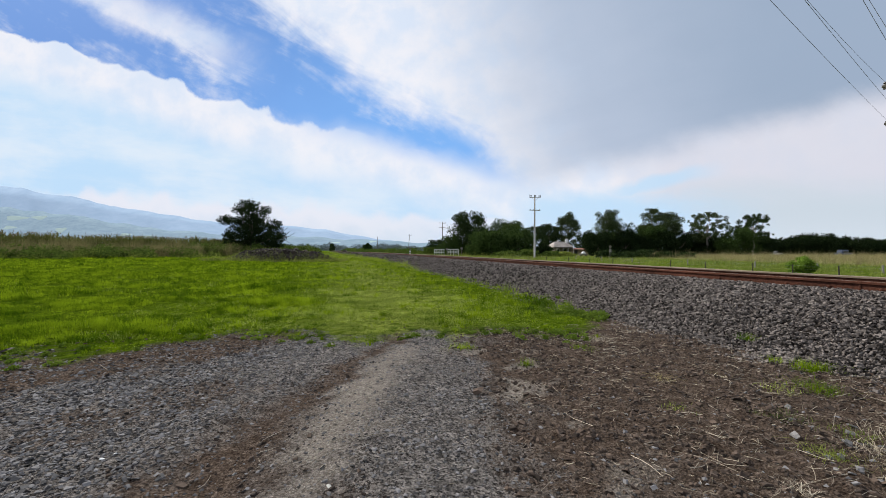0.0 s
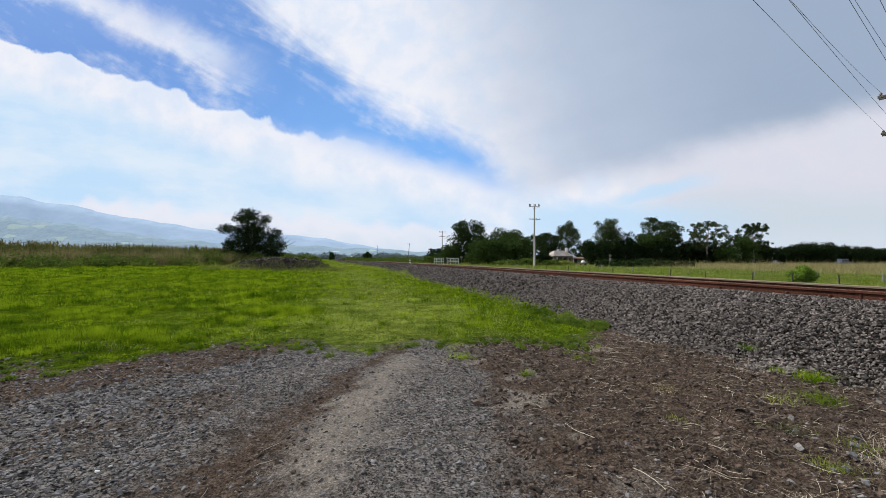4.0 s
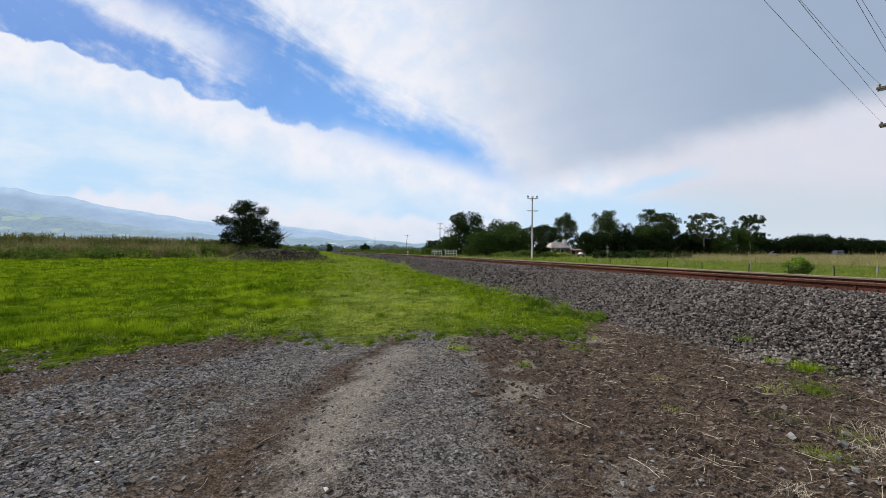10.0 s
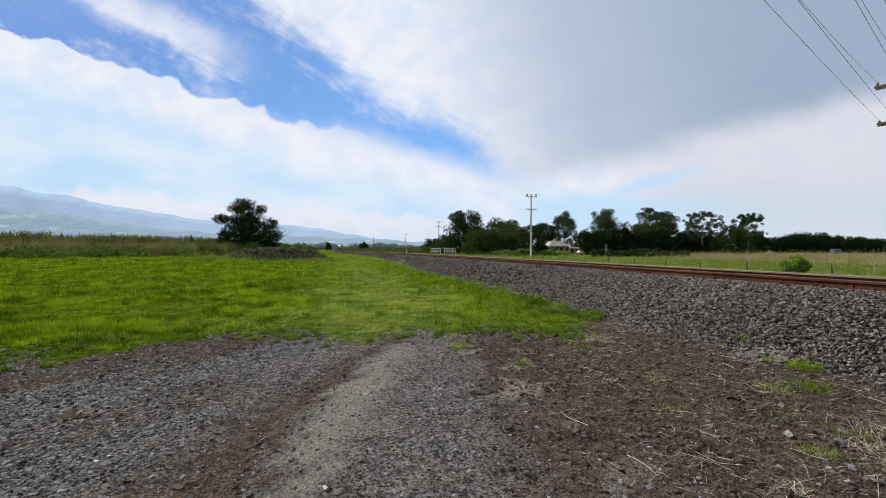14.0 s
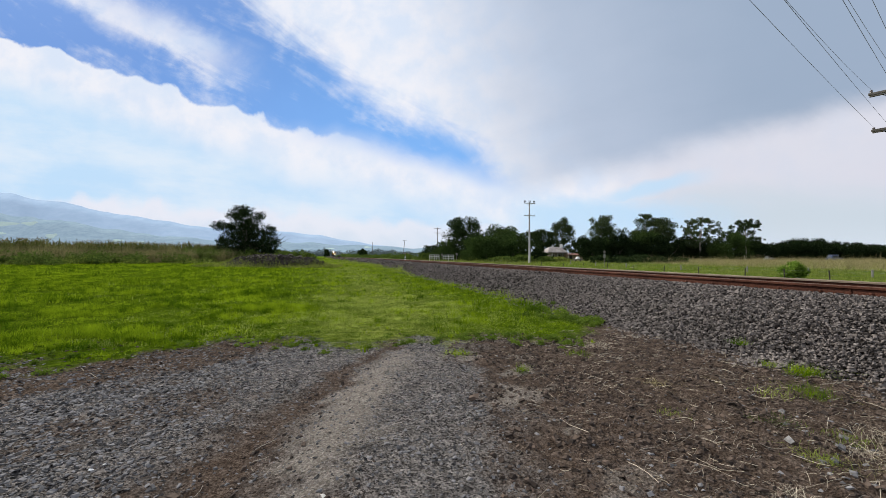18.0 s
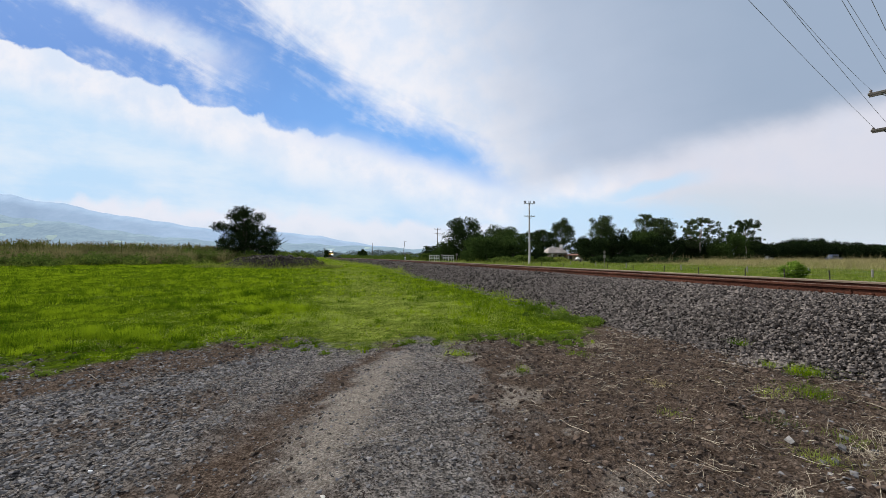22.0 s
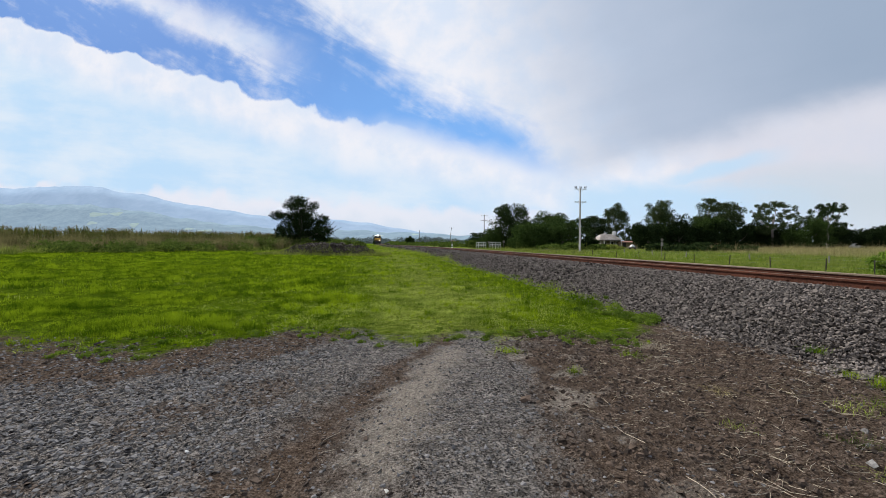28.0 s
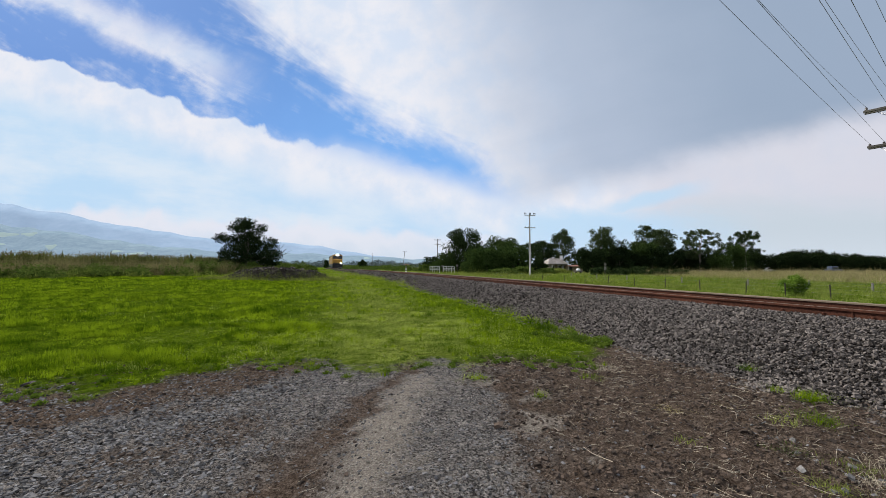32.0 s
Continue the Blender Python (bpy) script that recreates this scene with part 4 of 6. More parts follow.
def wood():
    # (right of axis, top over horizon, width) in sight-line units at 695 to the radian; depth; style; leaves; bark
    rows = [
        (40, 71, 68, 126, "round", "leaf_dark", "bark", "tall dark spreading tree at the level crossing"),
        (-14, 20, 38, 132, "round", "leaf_dark", "bark", "low dark roadside tree"),
        (12, 27, 44, 124, "round", "leaf_mid", "bark", "low olive roadside tree"),
        (110, 58, 66, 106, "round", "leaf_mid", "bark", "broad dense bushy tree"),
        (70, 44, 62, 104, "round", "leaf_dark", "bark", "broad dense bushy tree"),
        (82, 36, 84, 97, "round", "leaf_mid", "bark", "broad dense bushy tree with foliage to the ground"),
        (128, 42, 62, 98, "round", "leaf_mid", "bark", "broad dense bushy tree"),
        (160, 44, 40, 122, "broad", "leaf_dark", "bark", "dark tree beside a farmhouse"),
        (184, 47, 50, 138, "gum", "leaf_dark", "bark", "dark tree beside a farmhouse"),
        (217, 68, 48, 140, "gum", "leaf_gum", "bark_pale", "tall rounded grey-green gum tree"),
        (248, 34, 34, 144, "round", "leaf_dark", "bark", "dark tree behind the farmhouse"),
        (286, 73, 60, 118, "gum", "leaf_gum", "bark_pale", "tall gum tree with a clear stem"),
        (270, 38, 52, 114, "round", "leaf_black", "bark", "dark bushy tree under gums"),
        (318, 40, 44, 113, "round", "leaf_black", "bark", "dark bushy tree under gums"),
        (290, 50, 50, 117, "round", "leaf_mid", "bark", "dense olive-green tree among gums"),
        (358, 50, 62, 117, "round", "leaf_mid", "bark", "dense olive-green tree among gums"),
        (342, 30, 60, 116, "round", "leaf_black", "bark", "dark bushy tree under gums"),
        (364, 76, 46, 118, "gum", "leaf_gum", "bark_pale", "tall gum tree with a clear stem"),
        (396, 70, 52, 122, "gum", "leaf_gum", "bark_pale", "tall gum tree with a clear stem"),
        (376, 40, 62, 114, "round", "leaf_black", "bark", "dark bushy tree under gums"),
        (408, 38, 46, 118, "round", "leaf_black", "bark", "dark bushy tree under gums"),
        (432, 36, 48, 122, "round", "leaf_black", "bark", "dark bushy tree under gums"),
        (462, 68, 74, 116, "spread", "leaf_gum", "bark_pale", "spreading tree with pale forked limbs"),
        (470, 32, 62, 118, "round", "leaf_black", "bark", "dark bushy tree under gums"),
        (510, 45, 66, 112, "round", "leaf_mid", "bark", "broad olive-green bushy tree"),
        (543, 65, 62, 124, "spread", "leaf_dark", "bark_pale", "windswept spreading tree with open layers"),
        (548, 30, 56, 130, "round", "leaf_black", "bark", "dense dark tree in a belt"),
        (585, 26, 56, 130, "round", "leaf_black", "bark", "dense dark tree in a belt"),
        (620, 28, 58, 128, "round", "leaf_black", "bark", "dense dark tree in a belt"),
        (654, 33, 62, 126, "round", "leaf_black", "bark", "dense dark tree in a belt"),
        (690, 29, 58, 126, "round", "leaf_black", "bark", "dense dark tree in a belt"),
        (722, 26, 56, 124, "round", "leaf_black", "bark", "dense dark tree in a belt"),
        (756, 23, 56, 124, "round", "leaf_black", "bark", "dense dark tree in a belt"),
        (792, 21, 58, 122, "round", "leaf_black", "bark", "dense dark tree in a belt"),
        (830, 22, 56, 120, "round", "leaf_black", "bark", "dense dark tree in a belt"),
        (870, 20, 56, 118, "round", "leaf_black", "bark", "dense dark tree in a belt"),
    ]
    for i, (u, v, w, y, style, leaf, bark, label) in enumerate(rows):
        x, z = spot(u, v, y)
        g = float(land(x, y))
        W, H = w * (1.1 if style == "round" else 0.97) / FOCAL * y, (z - g) * 1.0
        tree("tree", x, y, g, crown_clumps(W, H, style, 100 + i), M[leaf], M[bark], 0.26 if style == "round" else 0.215, label, 0.25 if style in ("round", "broad") else 0.5, 0.32 if style == "spread" else 0.24,
             9 if style == "spread" else 5, 6.6, "trees across the railway", fill=0.14)


def lone_tree():
    y = 58.0
    k = (y - EYE_Y) / FOCAL
    cx, g = spot(-344, 0, y)[0], float(land(spot(-344, 0, y)[0], y))
    cl = []
    for a, b, ra, rb, dy in ((185, 72, 62, 36, 0), (125, 92, 48, 26, 1), (76, 150, 42, 30, -0.6), (118, 160, 56, 42, 0.8), (228, 128, 66, 52, -0.8), (272, 96, 30, 28, 0.4), (78, 232, 36, 28, 0.3), (150, 232, 66, 52, -1),
                             (235, 205, 84, 70, 0), (180, 180, 70, 60, 1.4), (306, 186, 48, 52, 0.9), (325, 245, 46, 46, -0.7), (345, 165, 20, 16, 0), (240, 262, 90, 36, 0.5), (330, 282, 44, 24, 0), (352, 238, 30, 30, 0.5), (78, 270, 40, 20, 0), (150, 275, 60, 22, 0.4)):
        u, v = -411 + a / 3, 102 - b / 3
        x, z = spot(u, v, y)
        cl.append((x - cx, dy, z - g, ra / 3 * k * 0.93, ra / 3 * k * 0.85, rb / 3 * k * 0.88))

    def p(a, b, dy=0):
        x, z = spot(-411 + a / 3, 102 - b / 3, y)
        return (x - cx, dy, z - g)

    tree("tree", cx, y, g, cl, M["leaf_black"], M["bark"], 0.12, "large dark lone tree with bare side branches", 0.3, 0.34, 12, 12.0,
         bare=[[p(310, 250), p(355, 215), p(385, 198), p(397, 180)], [p(320, 255), p(375, 245), p(405, 232), p(436, 214)], [p(330, 262), p(385, 256), p(416, 276)], [p(350, 220), p(372, 190), p(378, 168)], [p(375, 240), p(400, 212), p(412, 205)]], fill=0.35)


wood()
lone_tree()


def palm():
    y = 120.0
    x, z = spot(322, 48, y)
    g = float(land(x, y))
    root = tagged(empty("palm_tree", x, y, g), "slender palm with drooping fronds among gum trees", "tree")
    h = z - g - 0.9
    tube("trunk", [(0, 0, -0.2), (0.05, 0, h * 0.5), (0, 0, h)], [0.16, 0.12, 0.10], M["bark"], root, 8)
    for i in range(11):
        a, r = i * 0.571, 2.5
        pts = [(math.cos(a) * r * t, math.sin(a) * r * t, h + 1.5 * math.sin(t * 2.5) * (0.6 + 0.4 * math.sin(i * 2.3)) - 0.6 * t * t) for t in (0, 0.25, 0.5, 0.75, 1)]
        base = np.repeat(np.array(pts), 9, 0) + rng.normal(0, 0.06, (45, 3))
        v, f = blades(base, np.full(45, 0.8) * -rng.uniform(0.2, 1, 45) * rng.choice([1, 1, -0.6], 45), np.full(45, 0.16), 0.9)
        part("frond", mesh_np("frond", v, f, (M["leaf_dark"],)), None, root)


palm()


def shrub(u, v, w, y, leaf, label, size=0.16, per=9, name="bush"):
    x, z = spot(u, v, y)
    g = float(land(x, y))
    return tree(name, x, y, g, crown_clumps(w / FOCAL * y, max(0.5, z - g), "dome", int(u * 7 + 5000)), M[leaf], M["bark"], size, label, 0.3, 0.05, 4, per)


M["leaf_bright"] = leafy("bright_leaves", (0.05, 0.10, 0.010), (0.22, 0.33, 0.05))
shrub(629, -8, 46, 27.0, "leaf_bright", "bright green leafy bush inside a fenced paddock", 0.085, 11)
shrub(-200, 11, 12, 300, "leaf_dark", "small dark tree beside the distant railway", 0.7)
shrub(-139, 13, 20, 205, "leaf_dark", "small dark tree beside the distant railway", 0.5)
shrub(-268, 6, 60, 66, "weed", "scrubby bush behind a dirt mound", 0.25)
shrub(-232, 5, 40, 64, "weed", "scrubby bush behind a dirt mound", 0.25)
shrub(-25, 6, 30, 110, "weed", "low scrub beside the level crossing", 0.3)
shrub(186, 0, 36, 92, "weed", "overgrown shrub before the farmhouse", 0.3)
shrub(148, 2, 50, 90, "weed", "overgrown shrub before the farmhouse", 0.3)
# Dark bushes added to fill in the shaded ground under the gums.
for u, v, w in ((284, 2, 46), (318, 0, 40), (352, 3, 50), (388, -1, 38), (424, -2, 36)):
    shrub(u, v, w, 82, "leaf_dark", "dark scrubby bush added to darken the ground under gums", 0.26, 8)
shrub(112, 0, 60, 88, "weed", "overgrown shrub by a pole", 0.3)
shrub(176, 13, 34, 106, "leaf_black", "dark bush beside the farmhouse", 0.22)
shrub(206, -1, 52, 100, "rank", "low weedy shrub before the farmhouse", 0.22)


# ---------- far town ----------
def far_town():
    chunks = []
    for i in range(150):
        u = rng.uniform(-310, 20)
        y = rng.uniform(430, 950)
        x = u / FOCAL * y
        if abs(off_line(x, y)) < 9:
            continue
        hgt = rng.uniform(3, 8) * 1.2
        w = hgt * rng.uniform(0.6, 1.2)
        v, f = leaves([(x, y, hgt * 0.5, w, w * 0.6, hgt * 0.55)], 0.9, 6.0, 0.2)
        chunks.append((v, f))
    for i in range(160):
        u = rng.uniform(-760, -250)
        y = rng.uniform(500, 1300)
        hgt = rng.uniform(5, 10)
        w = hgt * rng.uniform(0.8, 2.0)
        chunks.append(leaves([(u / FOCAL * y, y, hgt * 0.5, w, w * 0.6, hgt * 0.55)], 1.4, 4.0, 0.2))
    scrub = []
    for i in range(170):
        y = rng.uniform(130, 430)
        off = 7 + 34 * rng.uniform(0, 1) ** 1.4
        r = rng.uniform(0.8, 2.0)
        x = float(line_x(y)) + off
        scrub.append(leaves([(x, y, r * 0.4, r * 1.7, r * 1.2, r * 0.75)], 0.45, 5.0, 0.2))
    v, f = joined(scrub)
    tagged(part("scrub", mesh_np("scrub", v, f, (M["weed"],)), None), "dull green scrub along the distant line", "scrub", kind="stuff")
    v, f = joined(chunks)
    tagged(part("far_trees", mesh_np("far_trees", v, f, (M["far_leaf_hazed"],)), None), "hazy distant trees around a small town", "trees", kind="stuff")
    for u, y, w in ((-246, 700, 9), (-238, 760, 12), (-205, 480, 9), (-196, 560, 14), (-170, 620, 12), (-110, 520, 10), (-85, 600, 12), (-270, 610, 12), (-60, 560, 10), (-128, 700, 14)):
        cottage(u / FOCAL * y, y, w, 7, 2.8, 1.8, M["far_wall"], M["redroof"] if w == 10 else M["far_roof"], "small pale house in the distant town", False)


def cottage(x, y, w, d, eave, rise, wall, roof, label, detailed, rz=0, base=None):
    g = float(land(x, y)) if base is None else base
    root = tagged(empty("house", x, y, g, rz), label, "house", "" if detailed else "houses of the far town")
    bm = box_bm(w, d, eave, (0, 0, -0.1), 0.02)
    part("wall", bm, wall, root)
    bm = bmesh.new()
    o, r = 0.45, 0.30
    ring = [bm.verts.new(p) for p in ((-w / 2 - o, -d / 2 - o, eave - 0.15), (w / 2 + o, -d / 2 - o, eave - 0.15), (w / 2 + o, d / 2 + o, eave - 0.15), (-w / 2 - o, d / 2 + o, eave - 0.15))]
    top = [bm.verts.new(p) for p in ((-w * r, 0, eave + rise), (w * r, 0, eave + rise))]
    low = [bm.verts.new((v.co.x, v.co.y, eave - 0.27)) for v in ring]
    for q in ((ring[0], ring[1], top[1], top[0]), (ring[1], ring[2], top[1]), (ring[2], ring[3], top[0], top[1]), (ring[3], ring[0], top[0])):
        bm.faces.new(q)
    for i in range(4):
        bm.faces.new((low[i], low[(i + 1) % 4], ring[(i + 1) % 4], ring[i]))
    bm.faces.new(low[::-1])
    rf = part("roof", bm, roof, root)
    if detailed:
        part("chimney", box_bm(0.8, 0.6, rise + 1.0, (w * 0.36, -0.4, eave - 0.1), 0.03), M["white"], rf, "pale rendered chimney")
        part("chimney", box_bm(0.6, 0.5, 0.9, (-w * 0.02, 0.9, eave + rise - 0.4), 0.03), M["concrete"], rf)
        for j in range(9):
            a = (j + 0.5) / 9 * (w + 0.6) - (w + 0.6) / 2
            part("roof_rib", box_bm(0.06, 0.05, 0.05, (a, -d / 2 - o, eave - 0.14), 0.01), roof, rf)
        for a in (-0.3, 0.05, 0.3):
            wn = part("window", box_bm(1.1, 0.1, 1.3, (a * w, -d / 2 - 0.02, 0.8), 0.02), M["white"], root)
            part("pane", box_bm(0.92, 0.04, 1.12, (a * w, -d / 2 - 0.07, 0.89)), M["glass"], wn)
        ver = part("veranda_roof", box_bm(w * 0.9, 1.6, 0.08, (0, -d / 2 - 0.95, eave - 0.5), 0.01), roof, root)
        for a in (-0.42, -0.14, 0.14, 0.42):
            part("veranda_post", box_bm(0.12, 0.12, eave - 0.5, (a * w, -d / 2 - 1.6, 0), 0.01), M["white"], root)
    else:
        for a in (-0.28, 0.28):
            part("window", box_bm(1.2, 0.1, 1.1, (a * w, -d / 2 - 0.02, 0.9)), M["glass"], root)
    return root


far_town()
cottage(spot(202, 0, 128)[0], 128, 6.2, 6.0, 2.8, 1.6, M["wall"], M["tin"], "old cream farmhouse with a pale iron roof and chimneys", True, 8)


def shed():
    x, y = spot(233, 0, 126)[0], 126.0
    g = float(land(x, y))
    root = tagged(empty("shed", x, y, g, 4), "low tan timber shed beside the farmhouse", "shed")
    part("wall", box_bm(5.4, 4, 2.0, (0, 0, -0.1), 0.02), M["tan"], root)
    bm = box_bm(5.8, 4.5, 0.12, (0, 0, 1.9), 0.01)
    for v in bm.verts:
        v.co.z += 0.12 * v.co.y
    part("roof", bm, M["redroof"], root)
    part("door", box_bm(1.0, 0.08, 1.8, (-1.2, -2.03, 0), 0.01), M["dark"], root)


shed()


# ---------- poles and wires ----------
def insulator(parent, at, r=0.06, h=0.22):
    bm = bmesh.new()
    for k, (rr, hh) in enumerate(((0.35, 0.3), (1.0, 0.18), (0.75, 0.16), (1.0, 0.18), (0.5, 0.18))):
        z = sum((0.3, 0.18, 0.16, 0.18, 0.18)[:k]) * h
        bmesh.ops.create_cone(bm, cap_ends=True, segments=8, radius1=r * rr, radius2=r * rr * 0.8, depth=hh * h, matrix=Matrix.Translation((at[0], at[1], at[2] + z + hh * h / 2)))
    return part("insulator", bm, M["ceramic"], parent)


def pole(x, y, height, rz, arms, label, r=0.15, base=None, lean=0.0, timber="pole"):
    """A timber pole with cross-arms: arms are (height, half length, pins, insulator height, double)."""
    g = float(land(x, y)) if base is None else base
    root = tagged(empty("power_pole", x, y, g, rz), label, "power pole", "power poles")
    root.matrix_world = pose(x, y, g, 0, lean, rz)
    tube("pole", [(0, 0, -0.3), (0, 0, height * 0.5), (0, 0, height)], [r * 1.15, r, r * 0.78], M[timber], root, 12)
    for z, half, pins, ih, double in arms:
        for dy in ((-0.2, 0.2) if double else (-0.17,)):
            am = part("cross_arm", box_bm(half * 2, 0.1, 0.13, (0, dy, z), 0.01), M[timber], root, "weathered timber cross-arm")
            for s in (-1, 1):
                tube("brace", [(0, dy, z - 0.55 * min(1, half)), (s * half * 0.55, dy, z)], 0.018, M["metal"], root, 5)
        for px in pins:
            insulator(am, (px, 0 if double else -0.17, z + 0.13), 0.055 + ih * 0.1, ih)
    return root


px, pz = spot(158, 96, 80)
pole(px, 80, pz - float(land(px, 80)) - 0.1, 12, [(pz - float(land(px, 80)) - 0.35, 1.2, (-1.12, -0.86, -0.13, 0.13, 0.86, 1.12), 0.5, False), (pz - float(land(px, 80)) - 2.9, 1.2, (-1.0, -0.4, 0.4, 1.0), 0.16, False)],
     "tall pale timber power pole with two cross-arms", 0.17)
for u, v, y in ((-5, 50, 165), (-66, 28, 270)):
    x, z = spot(u, v, y)
    h = z - float(land(x, y))
    pole(x, y, h, 10, [(h - 0.5, 1.3, (-1.2, 0.2, 1.2), 0.3, False), (h - 2.4, 1.3, (-1.2, -0.4, 0.4, 1.2), 0.2, False)][: 2 if y < 200 else 1], "dark timber power pole with cross-arms beside the line", 0.17, lean=0 if y < 200 else 6, timber="darkpole")
x, z = spot(-120, 24, 330)
pole(x, 330, z - float(land(x, 330)), 10, [], "plain distant timber pole", 0.2, timber="darkpole")



def service_wire():
    """The wire from the crossing pole into the trees beside it."""
    (x0, z0), (x1, z1) = spot(-5, 37, 165), spot(78, 38, 112)
    pts = [(x0 + (x1 - x0) * t, 165 - 53 * t, z0 + (z1 - z0) * t - 1.2 * t * (1 - t)) for t in np.linspace(0, 1, 10)]
    tagged(tube("power_wire", pts, 0.02, M["darkpole"], None, 4), "thin dark service wire from a pole into trees", "wire", "overhead wires")


service_wire()

# the nearer pole and its wires, which cross the line
NEAR_D = (-0.8165, -0.5773)
NEAR_A = (0.5773, -0.8165)
LOW, UP = np.array([24.8, 22.4, 8.59]), np.array([24.69, 22.4, 10.77])
LOW_PINS, UP_PINS = (0.0, 0.56, 1.50, 1.98), (0.0, 1.19, 2.1)


def near_pole():
    mid = LOW[:2] + np.array(NEAR_A) * 0.98
    g = float(land(mid[0], mid[1]))
    rz = math.degrees(math.atan2(NEAR_A[1], NEAR_A[0]))
    pole(mid[0], mid[1], 11.3 - g, rz, [(LOW[2] - g - 0.29, 1.06, [p - 0.98 for p in LOW_PINS], 0.16, True), (UP[2] - g - 0.36, 1.15, [p - 1.05 for p in UP_PINS], 0.24, True)], "dark timber power pole with paired cross-arms by the railway", 0.17, timber="darkpole")
    far = LOW[:2] + np.array(NEAR_D) * 52
    mid2 = far + np.array(NEAR_A) * 0.98
    pole(mid2[0], mid2[1], 11.3, rz, [(LOW[2] - 0.29, 1.06, [p - 0.98 for p in LOW_PINS], 0.16, False), (UP[2] - 0.36, 1.15, [p - 1.05 for p in UP_PINS], 0.24, False)], "dark timber power pole at the end of the span", 0.17, timber="darkpole")
    for end, pins, a, b in ((LOW, LOW_PINS, 0.0245, 0.00047), (UP, UP_PINS, 0.093, 0.00179)):
        for k in pins:
            p0 = end[:2] + np.array(NEAR_A) * k
            pts = [(*(p0 + np.array(NEAR_D) * t), end[2] - a * t + b * t * t) for t in np.linspace(0, 52, 30)]
            wire = tube("power_wire", pts, 0.0065, M["post"], None, 5)
            tagged(wire, "thin dark overhead power wire crossing the railway", "wire", "overhead wires")


near_pole()


# ---------- fences, signs, crossing ----------
M["greypost"] = material("grey_concrete_post", (0.13, 0.122, 0.108), (0.30, 0.28, 0.25), 0.9, 3, 40, 0.3, spec=0.05)
M["darkpost"] = material("dark_fence_post", (0.03, 0.027, 0.022), (0.09, 0.08, 0.065), 0.9, 3, 40, 0.4, spec=0.05)


def wire_fence():
    root = tagged(empty("fence"), "wire fence on short dark posts along the railway", "fence", kind="")
    ys = [24.0 - 2.9 * k for k in (1, 2)] + [24.0, 26.4, 28.9, 32.5, 35.9, 39.5, 43.2, 47, 51, 56, 61, 66, 72]
    pm = bpy.data.meshes.new("post")
    bm = box_bm(0.06, 0.06, 1.15, (0, 0, -0.25), 0.008)
    bm.to_mesh(pm), bm.free()
    pm.materials.append(M["darkpost"])
    tops = []
    for y in sorted(ys):
        s = 21.2
        sl = float(line_slope(y))
        x = float(line_x(y)) + s * math.sqrt(1 + sl * sl)
        g = float(land(x, y))
        part("post", pm, None, root, at=pose(x, y, g, rng.normal(0, 2.5), rng.normal(0, 2.5), rng.uniform(0, 90)))
        tops.append((x, y, g))
    for h in (0.35, 0.6, 0.82):
        tube("wire", [(x, y, g + h) for x, y, g in tops], 0.0016, M["metal"], root, 4)
    root = tagged(empty("fence"), "paddock fence on pale concrete posts", "fence")
    pm = bpy.data.meshes.new("post")
    bm = box_bm(0.12, 0.12, 0.95, (0, 0, -0.25), 0.02)
    bm.to_mesh(pm), bm.free()
    pm.materials.append(M["greypost"])
    tops = []
    for u, y in ((860, 29), (770, 32), (655, 36.4), (546, 42), (428, 49), (330, 57), (276, 64), (231, 72)):
        x = spot(u, 0, y)[0]
        g = float(land(x, y))
        part("post", pm, None, root, at=pose(x, y, g, rng.normal(0, 2), rng.normal(0, 2), 10))
        tops.append((x, y, g))
    for h in (0.3, 0.52, 0.74):
        tube("wire", [(x, y, g + h) for x, y, g in tops], 0.0016, M["metal"], root, 4)


wire_fence()


def crossing_rails():
    for u0, u1, y in ((-19, -2, 104), (5, 24, 100)):
        x0, x1 = spot(u0, 0, y)[0], spot(u1, 0, y)[0]
        g = float(land((x0 + x1) / 2, y)) + 0.55
        root = tagged(empty("white_railing", (x0 + x1) / 2, y, g), "white painted timber railing at a level crossing", "railing", "level crossing railings")
        w = x1 - x0
        for k in range(5):
            part("post", box_bm(0.11, 0.11, 1.9, (-w / 2 + w * k / 4, 0, -0.7), 0.01), M["white"], root)
        for z in (0.25, 0.65, 1.08):
            part("rail", box_bm(w + 0.1, 0.05, 0.12, (0, -0.07, z), 0.01), M["white"], root)


crossing_rails()


def crossing_signs():
    for u, y, h in ((3, 101, 2.0), (29, 99, 2.2)):
        x = spot(u, 0, y)[0]
        root = tagged(empty("sign_post", x, y, float(land(x, y)), 12), "small weathered sign on a thin post at the crossing", "sign", "crossing signs")
        tube("post", [(0, 0, -0.2), (0, 0, h)], 0.045, M["post"], root, 6)
        part("plate", box_bm(0.55, 0.03, 0.5, (0, -0.06, h - 0.5), 0.01), M["greypost"], root, "grey back of the plate")


crossing_signs()


def road_sign():
    y = 56.0
    x, z = spot(291, 8, y)
    g = float(land(x, y))
    root = tagged(empty("road_sign", x, y, g, 20), "grey backed diamond road sign with a plate below", "sign")
    h = z - g
    tube("post", [(0, 0, -0.2), (0, 0, h)], 0.03, M["post"], root, 7)
    bm = box_bm(0.40, 0.02, 0.40, (0, -0.05, 0), 0.006)
    bm.transform(Matrix.Translation((0, 0, h - 0.05)) @ Matrix.Rotation(radians(45), 4, "Y") @ Matrix.Translation((0, 0, -0.20)))
    part("diamond_plate", bm, M["post"], root)
    part("lower_plate", box_bm(0.42, 0.02, 0.45, (0, -0.05, h - 0.85), 0.006), M["greypost"], root, "pale rectangular plate")


road_sign()


